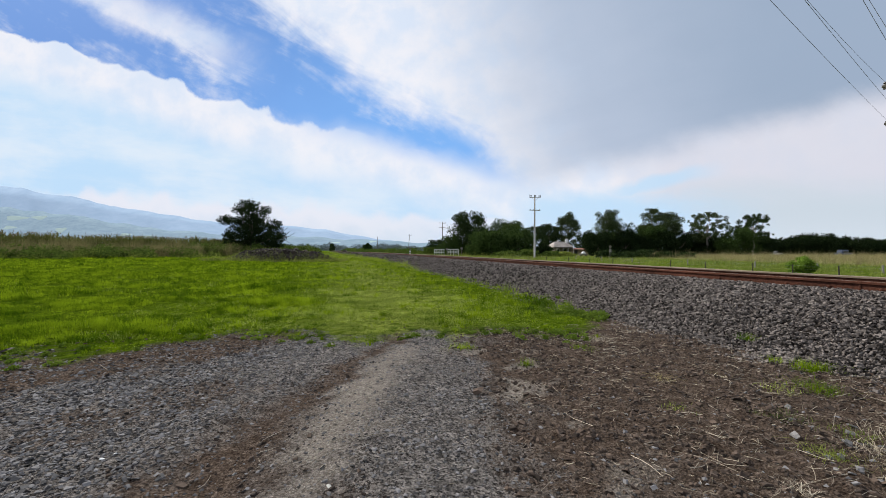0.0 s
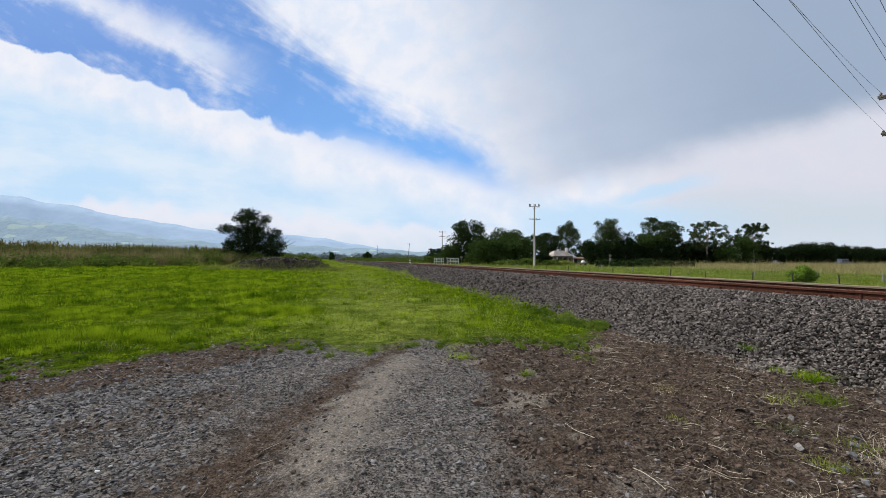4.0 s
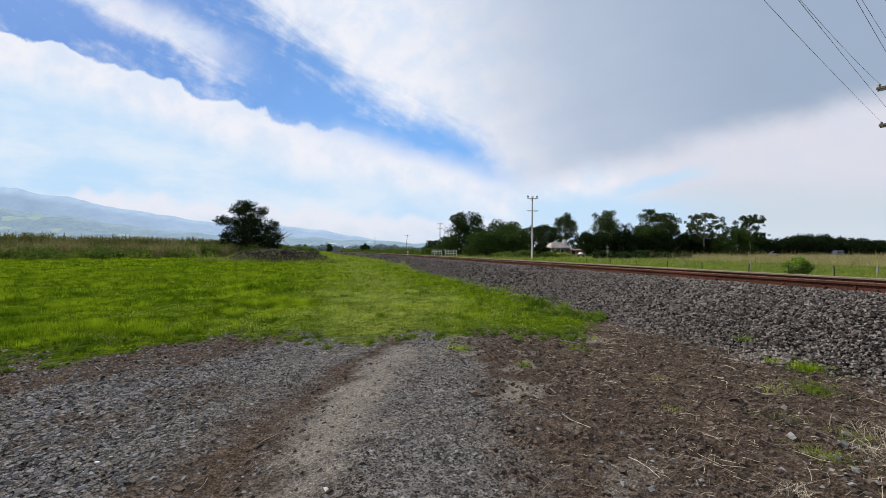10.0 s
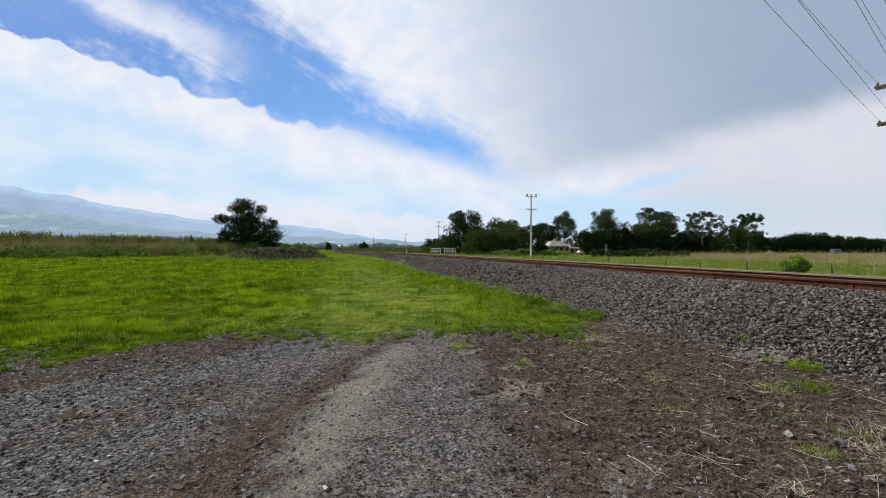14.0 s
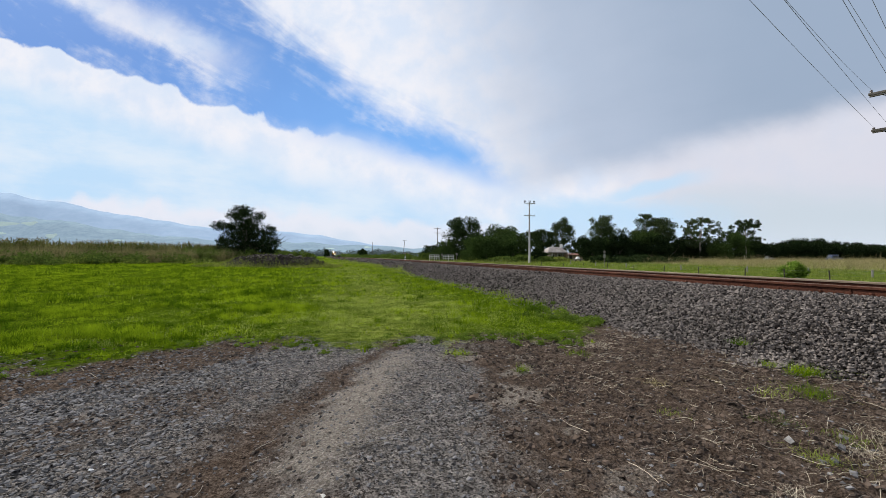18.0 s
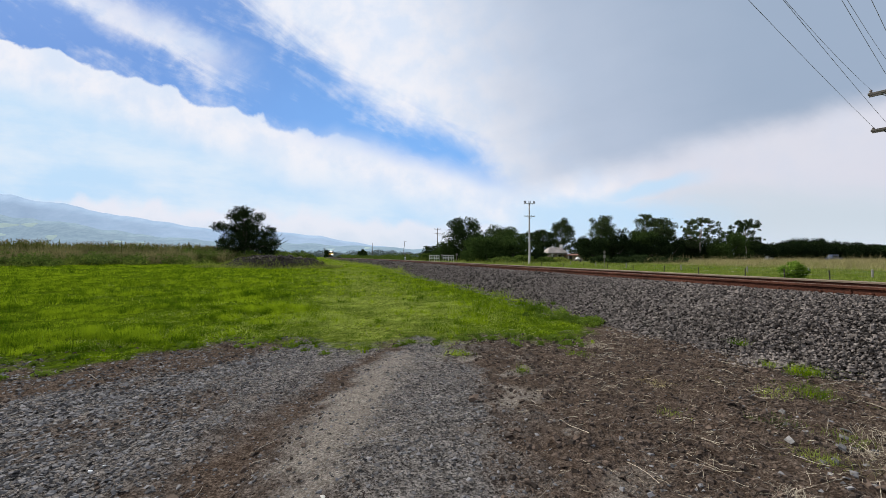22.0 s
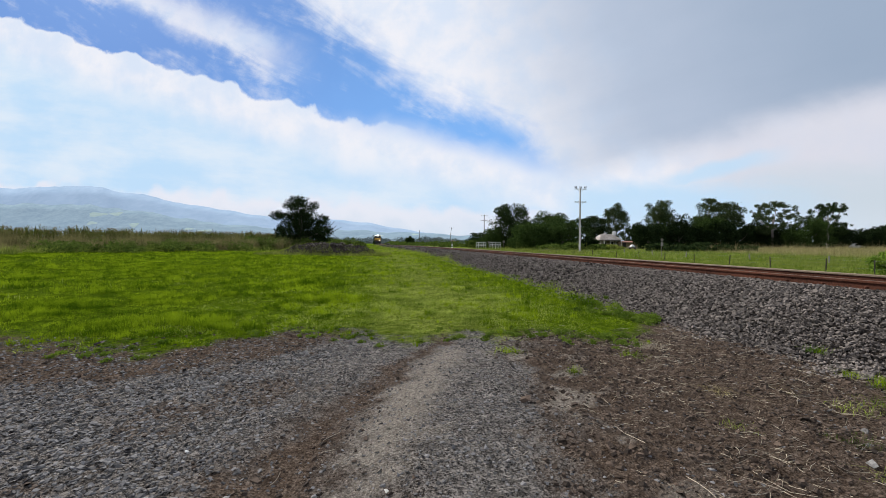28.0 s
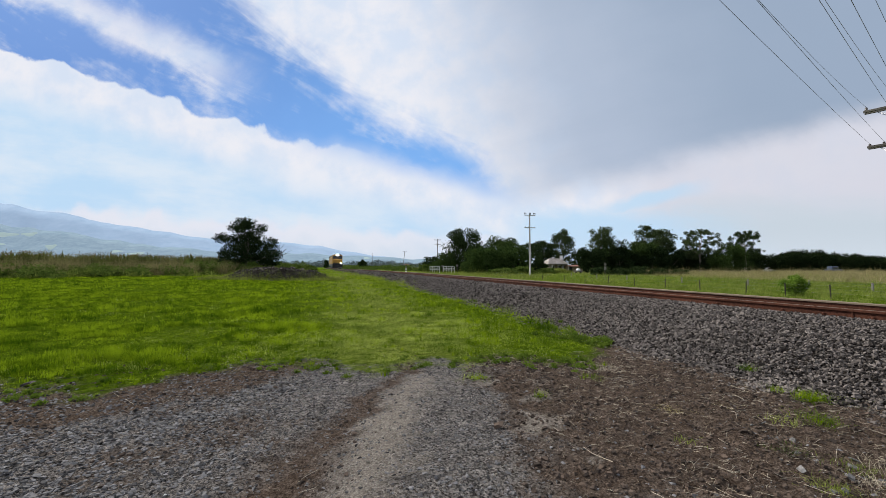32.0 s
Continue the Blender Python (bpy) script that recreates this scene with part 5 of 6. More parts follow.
def line_posts():
    y = 70.0
    x = spot(-62, 0, y)[0]
    root = tagged(empty("marker_post", x, y, 0.35), "short white railway marker post with a black band", "post")
    part("post", box_bm(0.22, 0.22, 0.72, (0, 0, 0), 0.02), M["white"], root)
    part("band", box_bm(0.24, 0.24, 0.2, (0, 0, 0.3), 0.01), M["black"], root)
    part("cap", box_bm(0.16, 0.16, 0.5, (0, 0, 0.72), 0.02), M["post"], root)
    y = 112.0
    x = spot(-178, 0, y)[0]
    root = tagged(empty("equipment_box", x, y, 0.1), "small dark steel equipment box beside the rails", "box")
    part("case", box_bm(0.9, 0.7, 1.0, (0, 0, 0), 0.04), M["dark"], root)
    part("lid", box_bm(1.0, 0.8, 0.08, (0, 0, 1.0), 0.02), M["post"], root)


line_posts()


# ---------- vehicles far off ----------
def car(x, y, rz, paint, label, tall=1.0):
    g = float(land(x, y))
    root = tagged(empty("car", x, y, g, rz), label, "car", "parked vehicles")
    bm = box_bm(4.3, 1.75, 0.72, (0, 0, 0.32), 0.12)
    part("body", bm, paint, root)
    cab = box_bm(2.5, 1.6, 0.66 * tall, (-0.2, 0, 1.0), 0.1, None, 0.84)
    cb = part("cabin", cab, paint, root)
    for s in (-1, 1):
        part("window", box_bm(2.0, 0.04, 0.4 * tall, (-0.2, s * 0.76, 1.1), 0.02), M["glass"], cb)
        for a in (-1.35, 1.35):
            bm = bmesh.new()
            bmesh.ops.create_cone(bm, cap_ends=True, segments=14, radius1=0.33, radius2=0.33, depth=0.22, matrix=Matrix.Translation((a, s * 0.78, 0.33)) @ Matrix.Rotation(radians(90), 4, "X"))
            wh = part("wheel", bm, M["tyre"], root)
            bm = bmesh.new()
            bmesh.ops.create_cone(bm, cap_ends=True, segments=10, radius1=0.19, radius2=0.17, depth=0.05, matrix=Matrix.Translation((a, s * 0.9, 0.33)) @ Matrix.Rotation(radians(90), 4, "X"))
            part("rim", bm, M["metal"], wh)
        part("headlight", box_bm(0.08, 0.3, 0.16, (2.12, s * 0.6, 0.72), 0.02), M["glass"], root)
    part("windscreen", box_bm(0.05, 1.3, 0.45 * tall, (0.98, 0, 1.08), 0.01), M["glass"], cb)
    return root


car(spot(701, 0, 117)[0], 117, 8, M["blue"], "blue van parked by dark trees", 1.5)
car(spot(583, 0, 128)[0], 128, 20, M["silver"], "white car parked under dark trees", 1.0)
car(spot(606, 0, 129)[0], 129, -12, M["silver"], "white car parked under dark trees", 1.0)


def trailer():
    y = 96.0
    x = spot(244, 0, y)[0]
    g = float(land(x, y))
    root = tagged(empty("trailer", x, y, g, 25), "small trailer under a pale tarpaulin by the farmhouse", "trailer")
    part("tray", box_bm(2.0, 1.3, 0.3, (0, 0, 0.45), 0.03), M["post"], root)
    part("tarpaulin", box_bm(1.2, 0.9, 0.55, (0, 0, 0.75), 0.12, None, 0.45), M["white"], root, "crumpled pale tarpaulin")
    for s in (-1, 1):
        bm = bmesh.new()
        bmesh.ops.create_cone(bm, cap_ends=True, segments=12, radius1=0.28, radius2=0.28, depth=0.18, matrix=Matrix.Translation((0, s * 0.72, 0.28)) @ Matrix.Rotation(radians(90), 4, "X"))
        part("wheel", bm, M["tyre"], root)


trailer()


# ---------- the mound ----------
def mound():
    n = 44
    x0, y0 = -17.0, 41.0
    a = np.linspace(-1.25, 1.25, n)
    A, B = np.meshgrid(a, a)
    r = np.hypot(A, B)
    top = 1.08 * (1 - ease(r, 0.5, 1.14)) * (1 + 0.12 * wave(A, B, 0.5, 51)) + 0.07 * wave(A, B, 0.16, 52)
    x, y = x0 + A * 5.5, y0 + B * 2.6
    z = land(x, y) + np.where(r < 1.15, top, -0.25)
    v = np.stack([x, y, z], 2).reshape(-1, 3)
    i = np.arange(n * n).reshape(n, n)
    f = np.stack([i[:-1, :-1], i[:-1, 1:], i[1:, 1:], i[1:, :-1]], 2).reshape(-1, 4)
    ob = part("dirt_mound", mesh_np("dirt_mound", v, f, (M["spoil"],), smooth=True), None)
    tagged(ob, "low mound of dark stony spoil overgrown with grass", "mound")
    m = 4500
    aa, bb = rng.uniform(-1, 1, m), rng.uniform(-1, 0.4, m)
    keep = np.hypot(aa, bb) < 1.03
    aa, bb = aa[keep], bb[keep]
    rr = np.hypot(aa, bb)
    zz = 1.08 * (1 - ease(rr, 0.5, 1.14)) * (1 + 0.12 * wave(aa, bb, 0.5, 51)) + 0.07 * wave(aa, bb, 0.16, 52)
    c = np.stack([x0 + aa * 5.5, y0 + bb * 2.6, land(x0 + aa * 5.5, y0 + bb * 2.6) + zz], 1)
    v, f = stones(c, 0.11 * rng.lognormal(0, 0.45, len(c)))
    tagged(part("rubble", mesh_np("rubble", v, f, (M["spoil"],)), None, ob), "dark broken stone and clods", kind="stuff")
    m = 12000
    aa, bb = rng.uniform(-1.25, 1.25, m), rng.uniform(-1.25, 0.3, m)
    rr = np.hypot(aa, bb)
    keep = rng.uniform(0, 1, m) < ease(rr, 0.62, 1.08) * 0.7 + 0.03
    aa, bb, rr = aa[keep], bb[keep], rr[keep]
    zz = 1.08 * (1 - ease(rr, 0.5, 1.14)) * (1 + 0.12 * wave(aa, bb, 0.5, 51))
    c = np.stack([x0 + aa * 5.5, y0 + bb * 2.6, land(x0 + aa * 5.5, y0 + bb * 2.6) + zz], 1)
    v, f = blades(c, rng.uniform(0.15, 0.5, len(c)), np.full(len(c), 0.022), 0.6)
    tagged(part("mound_grass", mesh_np("mound_grass", v, f, (M["rank"],)), None, ob), "straggling grass", kind="stuff")


M["spoil"] = material("stony_spoil", (0.012, 0.0095, 0.008), (0.062, 0.050, 0.041), 0.9, 2, 20, 0.6, island=0.5)
mound()


# ---------- grasses and crops ----------
def stuff(name, v, f, mats, label, category, index=None):
    ob = part(name, mesh_np(name, v, f, mats, index), None)
    return tagged(ob, label, category, kind="stuff")


def scatter_grass(n, x0, x1, y0, y1, density, hmin, hmax, width, lean=0.4):
    x, y = rng.uniform(x0, x1, n), rng.uniform(y0, y1, n)
    keep = rng.uniform(0, 1, n) < density(x, y)
    x, y = x[keep], y[keep]
    # blades gather in tufts, each with its own height
    m = len(x)
    own = rng.integers(0, max(1, m // 14), m)
    r = (0.035 + 0.006 * y) * rng.uniform(0.5, 1.6, m)
    loose = rng.uniform(0, 1, m) < 0.45
    x, y = np.where(loose, x, x[own] + rng.normal(0, 1, m) * r), np.where(loose, y, y[own] + rng.normal(0, 1, m) * r)
    k = (0.45 + 0.6 * np.clip(wave(x, y, 0.3 + 0.06 * y0, 64) * 0.8 + wave(x, y, 1.3, 61) + wave(x, y, 5.0, 62) * 0.7 + 0.5, 0, 1.6)) * np.where(loose, 0.8, 0.7 + 0.8 * rng.uniform(0, 1, m)[own])
    k = k * np.maximum(0.3 + 0.7 * ease(y - grass_edge(x), -0.1, 1.3), 0.85 * ease(x, -0.6, 0.6))
    h = rng.uniform(hmin, hmax, len(x)) * k
    return blades(np.stack([x, y, land(x, y) - 0.01], 1), h, width * rng.uniform(0.6, 1.3, len(x)), lean, simple=y0 > 20)


def tussocks(n, x0, x1, y0, y1, density, hmin, hmax, per, width, radius, simple=False):
    """Thick tufts of longer grass that stand proud of the sward and shade one another."""
    x, y = rng.uniform(x0, x1, n), rng.uniform(y0, y1, n)
    keep = rng.uniform(0, 1, n) < density(x, y)
    x, y = np.repeat(x[keep], per), np.repeat(y[keep], per)
    own = np.repeat(rng.uniform(0.55, 1.15, keep.sum()), per)
    m = len(x)
    own = own * (0.75 + 0.45 * np.clip(wave(x, y, 2.2, 67), -0.8, 1)) * (0.45 + 0.55 * ease(y - grass_edge(x), 0.1, 1.6))
    rr, an = radius * np.sqrt(rng.uniform(0, 1, m)) * own * 1.2, rng.uniform(0, 2 * np.pi, m)
    x, y = x + rr * np.cos(an), y + rr * np.sin(an)
    h = rng.uniform(hmin, hmax, m) * own * (1.1 - 0.5 * rr / radius)
    return blades(np.stack([x, y, land(x, y) - 0.01], 1), h, width * rng.uniform(0.6, 1.3, m), 0.5, 0.6, simple)


def in_view(x, y):
    return ((x > -1.75 * y - 2) & (x < 1.45 * y + 2)).astype(float)


def meadow():
    g = lambda x, y: grass_on(x, y) * in_view(x, y) * lush(x, y)
    gc = lambda x, y: g(x, y) * (0.22 + 0.78 * ease(wave(x, y, 0.55, 65) + 0.7 * wave(x, y, 1.6, 66), -0.75, 0.25))
    parts = [scatter_grass(70000, -11, 4, 4.2, 10, gc, 0.04, 0.10, 0.008, 1.1),
             scatter_grass(60000, -24, 4, 10, 22, gc, 0.06, 0.12, 0.018, 1.2),
             scatter_grass(110000, -62, 3, 22, 62, g, 0.08, 0.16, 0.055, 1.3),
             scatter_grass(14000, -60, -12, 62, 140, g, 0.15, 0.3, 0.1, 0.8)]
    clump = lambda x, y: g(x, y) * (0.05 + 0.95 * ease(wave(x, y * 1.6, 1.3, 68) + 0.8 * wave(x, y * 1.4, 3.6, 69), 0.05, 0.4)) * (0.35 + 0.65 * ease(-x / y, 0.05, 0.45))
    parts += [tussocks(9000, -15, 3, 4.4, 9.5, clump, 0.12, 0.27, 20, 0.0065, 0.08),
              tussocks(14000, -34, 3, 9.5, 21, clump, 0.15, 0.32, 12, 0.014, 0.12),
              tussocks(16000, -62, 2, 21, 60, clump, 0.22, 0.42, 9, 0.045, 0.24, True)]
    v, f = joined(parts)
    stuff("grass", v, f, (M["grass"],), "lush bright green paddock grass", "grass")
    g2 = lambda x, y: grass_on(x, y) * in_view(x, y)
    g3 = lambda x, y: g2(x, y) * (1.05 - lush(x, y)) * 1.6
    v, f = joined([scatter_grass(26000, -6, 4, 4.2, 10, g2, 0.03, 0.08, 0.006, 1.0), scatter_grass(58000, -4, 3, 4.6, 12, g3, 0.025, 0.07, 0.009, 1.4), scatter_grass(30000, -14, 4, 8, 24, lambda x, y: g2(x, y) * (1.05 - lush(x, y)), 0.06, 0.13, 0.012, 0.7)])
    stuff("grass", v, f, (M["grass_dull"],), "short worn grass with creeping runners", "grass")
    # fringe of longer grass along the ballast foot
    fr = lambda x, y: ease(-off_line(x, y), 2.5, 2.9) * ease(off_line(x, y), -4.0, -3.0) * ease(y, 7.5, 9)
    fr2 = lambda x, y: ease(-off_line(x, y), 1.7, 2.2) * ease(off_line(x, y), -4.5, -3.0)
    v, f = joined([scatter_grass(30000, -6, 5, 6, 30, fr, 0.08, 0.22, 0.010, 0.8), scatter_grass(40000, -20, 0, 28, 60, fr2, 0.18, 0.40, 0.03, 0.6), scatter_grass(30000, -48, -5, 60, 140, fr2, 0.3, 0.6, 0.06, 0.4)])
    stuff("grass", v, f, (M["fringe"],), "longer grass at the foot of the ballast", "grass")
    # across the railway
    rt = lambda x, y: ease(off_line(x, y), 2.6, 3.6) * ease(y, 110, 90) * in_view(x, y)
    v, f = joined([scatter_grass(26000, -5, 45, 5, 21, rt, 0.16, 0.36, 0.025, 0.4), scatter_grass(60000, -5, 45, 21, 45, rt, 0.16, 0.36, 0.03, 0.5), scatter_grass(60000, -22, 90, 45, 110, rt, 0.25, 0.55, 0.07, 0.4)])
    stuff("grass", v, f, (M["verge"],), "rough green verge grass across the railway", "grass")
    rough = lambda x, y: ease(off_line(x, y), 9, 13) * ease(off_line(x, y), 34, 26) * ease(wave(x, y, 6, 72) + 0.6 * wave(x, y, 2.2, 73), -0.2, 0.6) * ease(x / y, 0.30, 0.2)
    v, f = joined([scatter_grass(16000, -12, 26, 62, 96, rough, 0.5, 1.2, 0.05, 0.5)])
    stuff("grass", v, f, (M["rank"],), "rank seeding grass and weeds before the bushes", "grass")
    hay = lambda x, y: ease(off_line(x, y) + 1.5 * wave(x, y, 8, 71), 51, 57) * in_view(x, y) * ease(x / y, 0.42, 0.55)
    v, f = scatter_grass(130000, 15, 165, 38, 116, hay, 0.5, 1.35, 0.05, 0.6)
    stuff("dry_grass", v, f, (M["dry"],), "tall straw-coloured seeding grass in a paddock", "grass")


meadow()


def crop_field():
    # the crop's front edge runs from a to b
    a, b = np.array([-53.0, 12.0]), np.array([-29.5, 57.0])
    d = (b - a) / np.linalg.norm(b - a)
    nrm = np.array([-d[1], d[0]])
    ln = np.linalg.norm(b - a)

    def band(n, w0, w1, l0=0.0, l1=1.0):
        t, w = rng.uniform(l0, l1, n) * ln, rng.uniform(w0, w1, n)
        p = a + d * t[:, None] + nrm * (w + 1.1 * np.sin(t * 0.6) + 0.8 * np.sin(t * 1.7 + 1) + 0.5 * np.sin(t * 3.9))[:, None]
        return p[:, 0], p[:, 1], t / ln

    # maize
    x, y, t = band(4400, 4.5, 14, 0, 1.1)
    h = rng.uniform(1.95, 2.7, len(x)) * (1 + 0.12 * wave(x, y, 6, 83))
    z = land(x, y)
    base = np.stack([x, y, z], 1)
    ch = [blades(base, h * 0.95, np.full(len(x), 0.07), 0.04)]
    for k in range(6):
        b2 = base.copy()
        b2[:, 2] += h * (0.3 + 0.1 * k)
        ch.append(blades(b2, rng.uniform(0.4, 0.75, len(x)), np.full(len(x), 0.085), 0.9, 0.5))
    v, f = joined(ch)
    stuff("maize_crop", v, f, (M["corn"],), "tall standing green maize crop", "crop")
    b2 = base.copy()
    b2[:, 2] += h * 0.93
    v, f = joined([blades(b2, rng.uniform(0.12, 0.28, len(x)), np.full(len(x), 0.05), 0.5) for _ in range(2)])
    stuff("maize_tassels", v, f, (M["tassel"],), "brown tassels of the maize", "crop")
    # tall brown grass before it
    x, y, t = band(60000, -3.2, 5.5)
    hh = rng.uniform(1.2, 2.35, len(x)) * (0.75 + 0.35 * wave(x, y, 4, 81) + 0.2 * wave(x, y, 1.5, 82)).clip(0.35, 1.2)
    v, f = blades(np.stack([x, y, land(x, y)], 1), hh, np.full(len(x), 0.03), 0.2, simple=True)
    stuff("tall_grass", v, f, (M["reed"],), "tall brownish seeding grass along the crop", "grass")
    x, y, t = band(26000, -6.0, -1.5)
    k = ease(wave(x, y, 3.0, 84) + 0.6 * wave(x, y, 1.2, 85), -0.3, 0.7)
    keep = rng.uniform(0, 1, len(x)) < 0.15 + 0.85 * k
    x, y, k = x[keep], y[keep], k[keep]
    v, f = blades(np.stack([x, y, land(x, y)], 1), rng.uniform(0.35, 0.75, len(x)) * (0.45 + 0.9 * k), np.full(len(x), 0.045), 0.5, simple=True)
    stuff("tall_grass", v, f, (M["verge"],), "rank green grass before the crop", "grass")
    # dark weeds at its foot
    ch = []
    for _ in range(190):
        x, y, t = band(1, -4.0 - 2.5 * rng.uniform(0, 1) ** 3, 1.0)
        r = 0.25 + 0.85 * rng.uniform(0, 1) ** 1.6
        ch.append(leaves([(x[0], y[0], float(land(x[0], y[0])) + r * 0.45, r, r, r * 0.8)], 0.13, 4, 0.2))
    for _ in range(80):
        x, y, t = band(1, -2.0 - 5.5 * rng.uniform(0, 1) ** 1.5, 0.0, 0.46, 0.72)
        r = rng.uniform(0.35, 1.0)
        ch.append(leaves([(x[0], y[0], float(land(x[0], y[0])) + r * 0.5, r * 1.3, r * 1.3, r * 0.7)], 0.13, 4, 0.2))
    for _ in range(90):
        x, y, t = band(1, -2.5, 3.0, 0.86, 1.25)
        r = rng.uniform(0.6, 1.2)
        ch.append(leaves([(x[0], y[0], float(land(x[0], y[0])) + r * 0.7, r, r, r * 1.0)], 0.14, 5, 0.2))
    v, f = joined(ch)
    stuff("weeds", v, f, (M["weed"],), "dark green weeds along the crop edge", "weeds")


M["reed"] = leafy("brown_grass", (0.06, 0.060, 0.022), (0.30, 0.265, 0.125))
crop_field()


# ---------- the near ground ----------
def near_ground():
    n = 115000
    x, y = rng.uniform(-6.5, 4.2, n), 0.6 + rng.uniform(0, 1, n) ** 1.15 * 5.7
    rut = RUT(y)
    s = off_line(x, y)
    wob = 0.14 * wave(x, y, 0.9, 21)
    p = np.clip(0.45 + 0.45 * ease(wave(x, y, 0.8, 91), -0.5, 0.7) + 0.25 * ease(-x, 1.0, 2.2), 0, 1)
    p = p * (1 - (0.72 + 0.2 * ease(x, -0.6, 0.2)) * bare_soil(x, y)[1]) * (1 - grass_on(x, y)) * in_view(x, y)
    p = p * (1 - 0.65 * ease(x - rut - 0.15, 0, 0.15) * ease(-0.35 - x, 0, 0.3))
    keep = (rng.uniform(0, 1, n) < p) & (s < -3.4)
    x, y = x[keep], y[keep]
    sz = 0.0092 * rng.lognormal(0, 0.45, len(x)) * (1 + 0.7 * ease(-x, 1.2, 2.6))
    sz = np.minimum(sz, 0.024)
    v, f = stones(np.stack([x, y, land(x, y) + sz * 0.12], 1), sz * 1.35, 0.25)
    stuff("gravel", v, f, (M["gravel"],), "loose blue-grey gravel and flat shards", "gravel")
    # clods and chips in the bare soil
    n = 76000
    x, y = rng.uniform(-5.0, 4.2, n), rng.uniform(0.6, 6.2, n)
    rut = RUT(y)
    soil = bare_soil(x, y)[1]
    keep = (rng.uniform(0, 1, n) < np.clip(soil, 0, 1) * (0.35 + 0.5 * ease(wave(x, y, 0.5, 92), -0.3, 0.8)) * (1 - 0.8 * grass_on(x, y)) * (0.3 + 0.7 * ease(x, -0.6, 0.2))) & (off_line(x, y) < -3.3)
    x, y = x[keep], y[keep]
    sz = np.minimum(0.0145 * rng.lognormal(0, 0.6, len(x)), 0.04)
    v, f = stones(np.stack([x, y, land(x, y) + sz * 0.1], 1), sz, 0.5)
    stuff("soil_clods", v, f, (M["clod"],), "crumbly dark brown soil clods", "soil")
    # straw
    n = 11500
    x, y = rng.uniform(-4.5, 4.6, n), rng.uniform(0.6, 6.6, n)
    dens = (0.09 + 0.91 * ease(x, 0.2, 1.6)) * (0.35 + 0.65 * ease(wave(x, y, 0.7, 95), -0.3, 0.5)) * (1 - 0.7 * grass_on(x, y))
    keep = (rng.uniform(0, 1, n) < dens) & (off_line(x, y) < -3.2)
    x, y = x[keep], y[keep]
    m = len(x)
    L = 0.015 + rng.gamma(1.1, 0.028, m) + (rng.uniform(0, 1, m) < 0.035) * rng.uniform(0.08, 0.28, m)
    a = rng.uniform(-1.57, 1.57, m) * 0.8 - 0.3
    bend, w = rng.normal(0, 0.16, m), rng.uniform(0.0006, 0.0016, m)
    tt = np.array([0, 0.33, 0.67, 1.0])
    cx = x[:, None] + (L[:, None] * tt) * np.cos(a[:, None] + bend[:, None] * tt)
    cy = y[:, None] + (L[:, None] * tt) * np.sin(a[:, None] + bend[:, None] * tt)
    cz = land(cx, cy) + 0.008 + np.abs(rng.normal(0, 0.003, (m, 4))) + np.abs(rng.normal(0, 0.01, (m, 1))) * tt
    ox, oy = -np.sin(a)[:, None] * w[:, None], np.cos(a)[:, None] * w[:, None]
    P = np.stack([np.stack([cx + ox, cy + oy, cz], 2), np.stack([cx - ox, cy - oy, cz], 2), np.stack([cx, cy, cz + w[:, None] * 1.6], 2)], 2)
    v = P.reshape(-1, 3)
    f = []
    for j in range(3):
        for q in range(3):
            r = (q + 1) % 3
            f.append(np.stack([np.arange(m) * 12 + j * 3 + q, np.arange(m) * 12 + j * 3 + r, np.arange(m) * 12 + j * 3 + 3 + r, np.arange(m) * 12 + j * 3 + 3 + q], 1))
    stuff("straw", v, np.concatenate(f), (M["straw"],), "scattered dry straw and stalks on the soil", "straw")
    # green tufts in the dirt
    for u, vv, n, h, r, mt in ((1424, 655, 150, 0.14, 0.16, "grass"), (1432, 690, 120, 0.12, 0.17, "grass"), (1368, 690, 45, 0.08, 0.15, "grass_dull"), (1022, 622, 100, 0.10, 0.14, "grass"), (815, 622, 130, 0.10, 0.17, "grass"), (925, 650, 50, 0.10, 0.08, "grass"),
                               (640, 608, 130, 0.07, 0.22, "grass_dull"), (1312, 602, 40, 0.1, 0.10, "grass"), (1456, 806, 90, 0.06, 0.15, "verge"), (1165, 674, 45, 0.08, 0.09, "dry"), (1060, 606, 70, 0.06, 0.25, "straw"), (1400, 868, 30, 0.07, 0.08, "straw"), (1520, 800, 60, 0.08, 0.17, "straw"), (1556, 768, 45, 0.09, 0.18, "straw"), (1565, 830, 30, 0.07, 0.15, "dry"),
                               (1360, 640, 40, 0.09, 0.09, "grass"), (1190, 725, 40, 0.05, 0.12, "grass_dull"), (1370, 735, 60, 0.05, 0.18, "weed"), (1500, 770, 60, 0.06, 0.16, "verge"), (1260, 670, 30, 0.05, 0.14, "dry")):
        d = 1.19 * FOCAL / (vv - 448)
        x, y = (u - 784) / FOCAL * d, d + EYE_Y
        for _ in range(3):
            zz = max(float(land(x, y)), float(bed(off_line(x, y), y)))
            d = (1.192 - zz) * FOCAL / (vv - 448)
            x, y = (u - 784) / FOCAL * d, d + EYE_Y
        n = n * 2
        p = rng.normal(0, r * 0.42, (n, 2))
        v, f = blades(np.concatenate([p, np.zeros((n, 1))], 1), h * rng.uniform(0.3, 1.0, n), rng.uniform(0.0015, 0.0038, n), 1.6 if mt in ("straw", "dry") else 0.9)
        root = np.arange(n) * 5
        f = np.concatenate([f, np.stack([root, root + 1, np.full(n, len(v))], 1)])
        v = np.concatenate([v, [[0, 0, -0.01]]])
        ob = part("grass_tuft", mesh_np("grass_tuft", v, f, (M[mt],)), None)
        ob.matrix_world = pose(x, y, zz - 0.01)
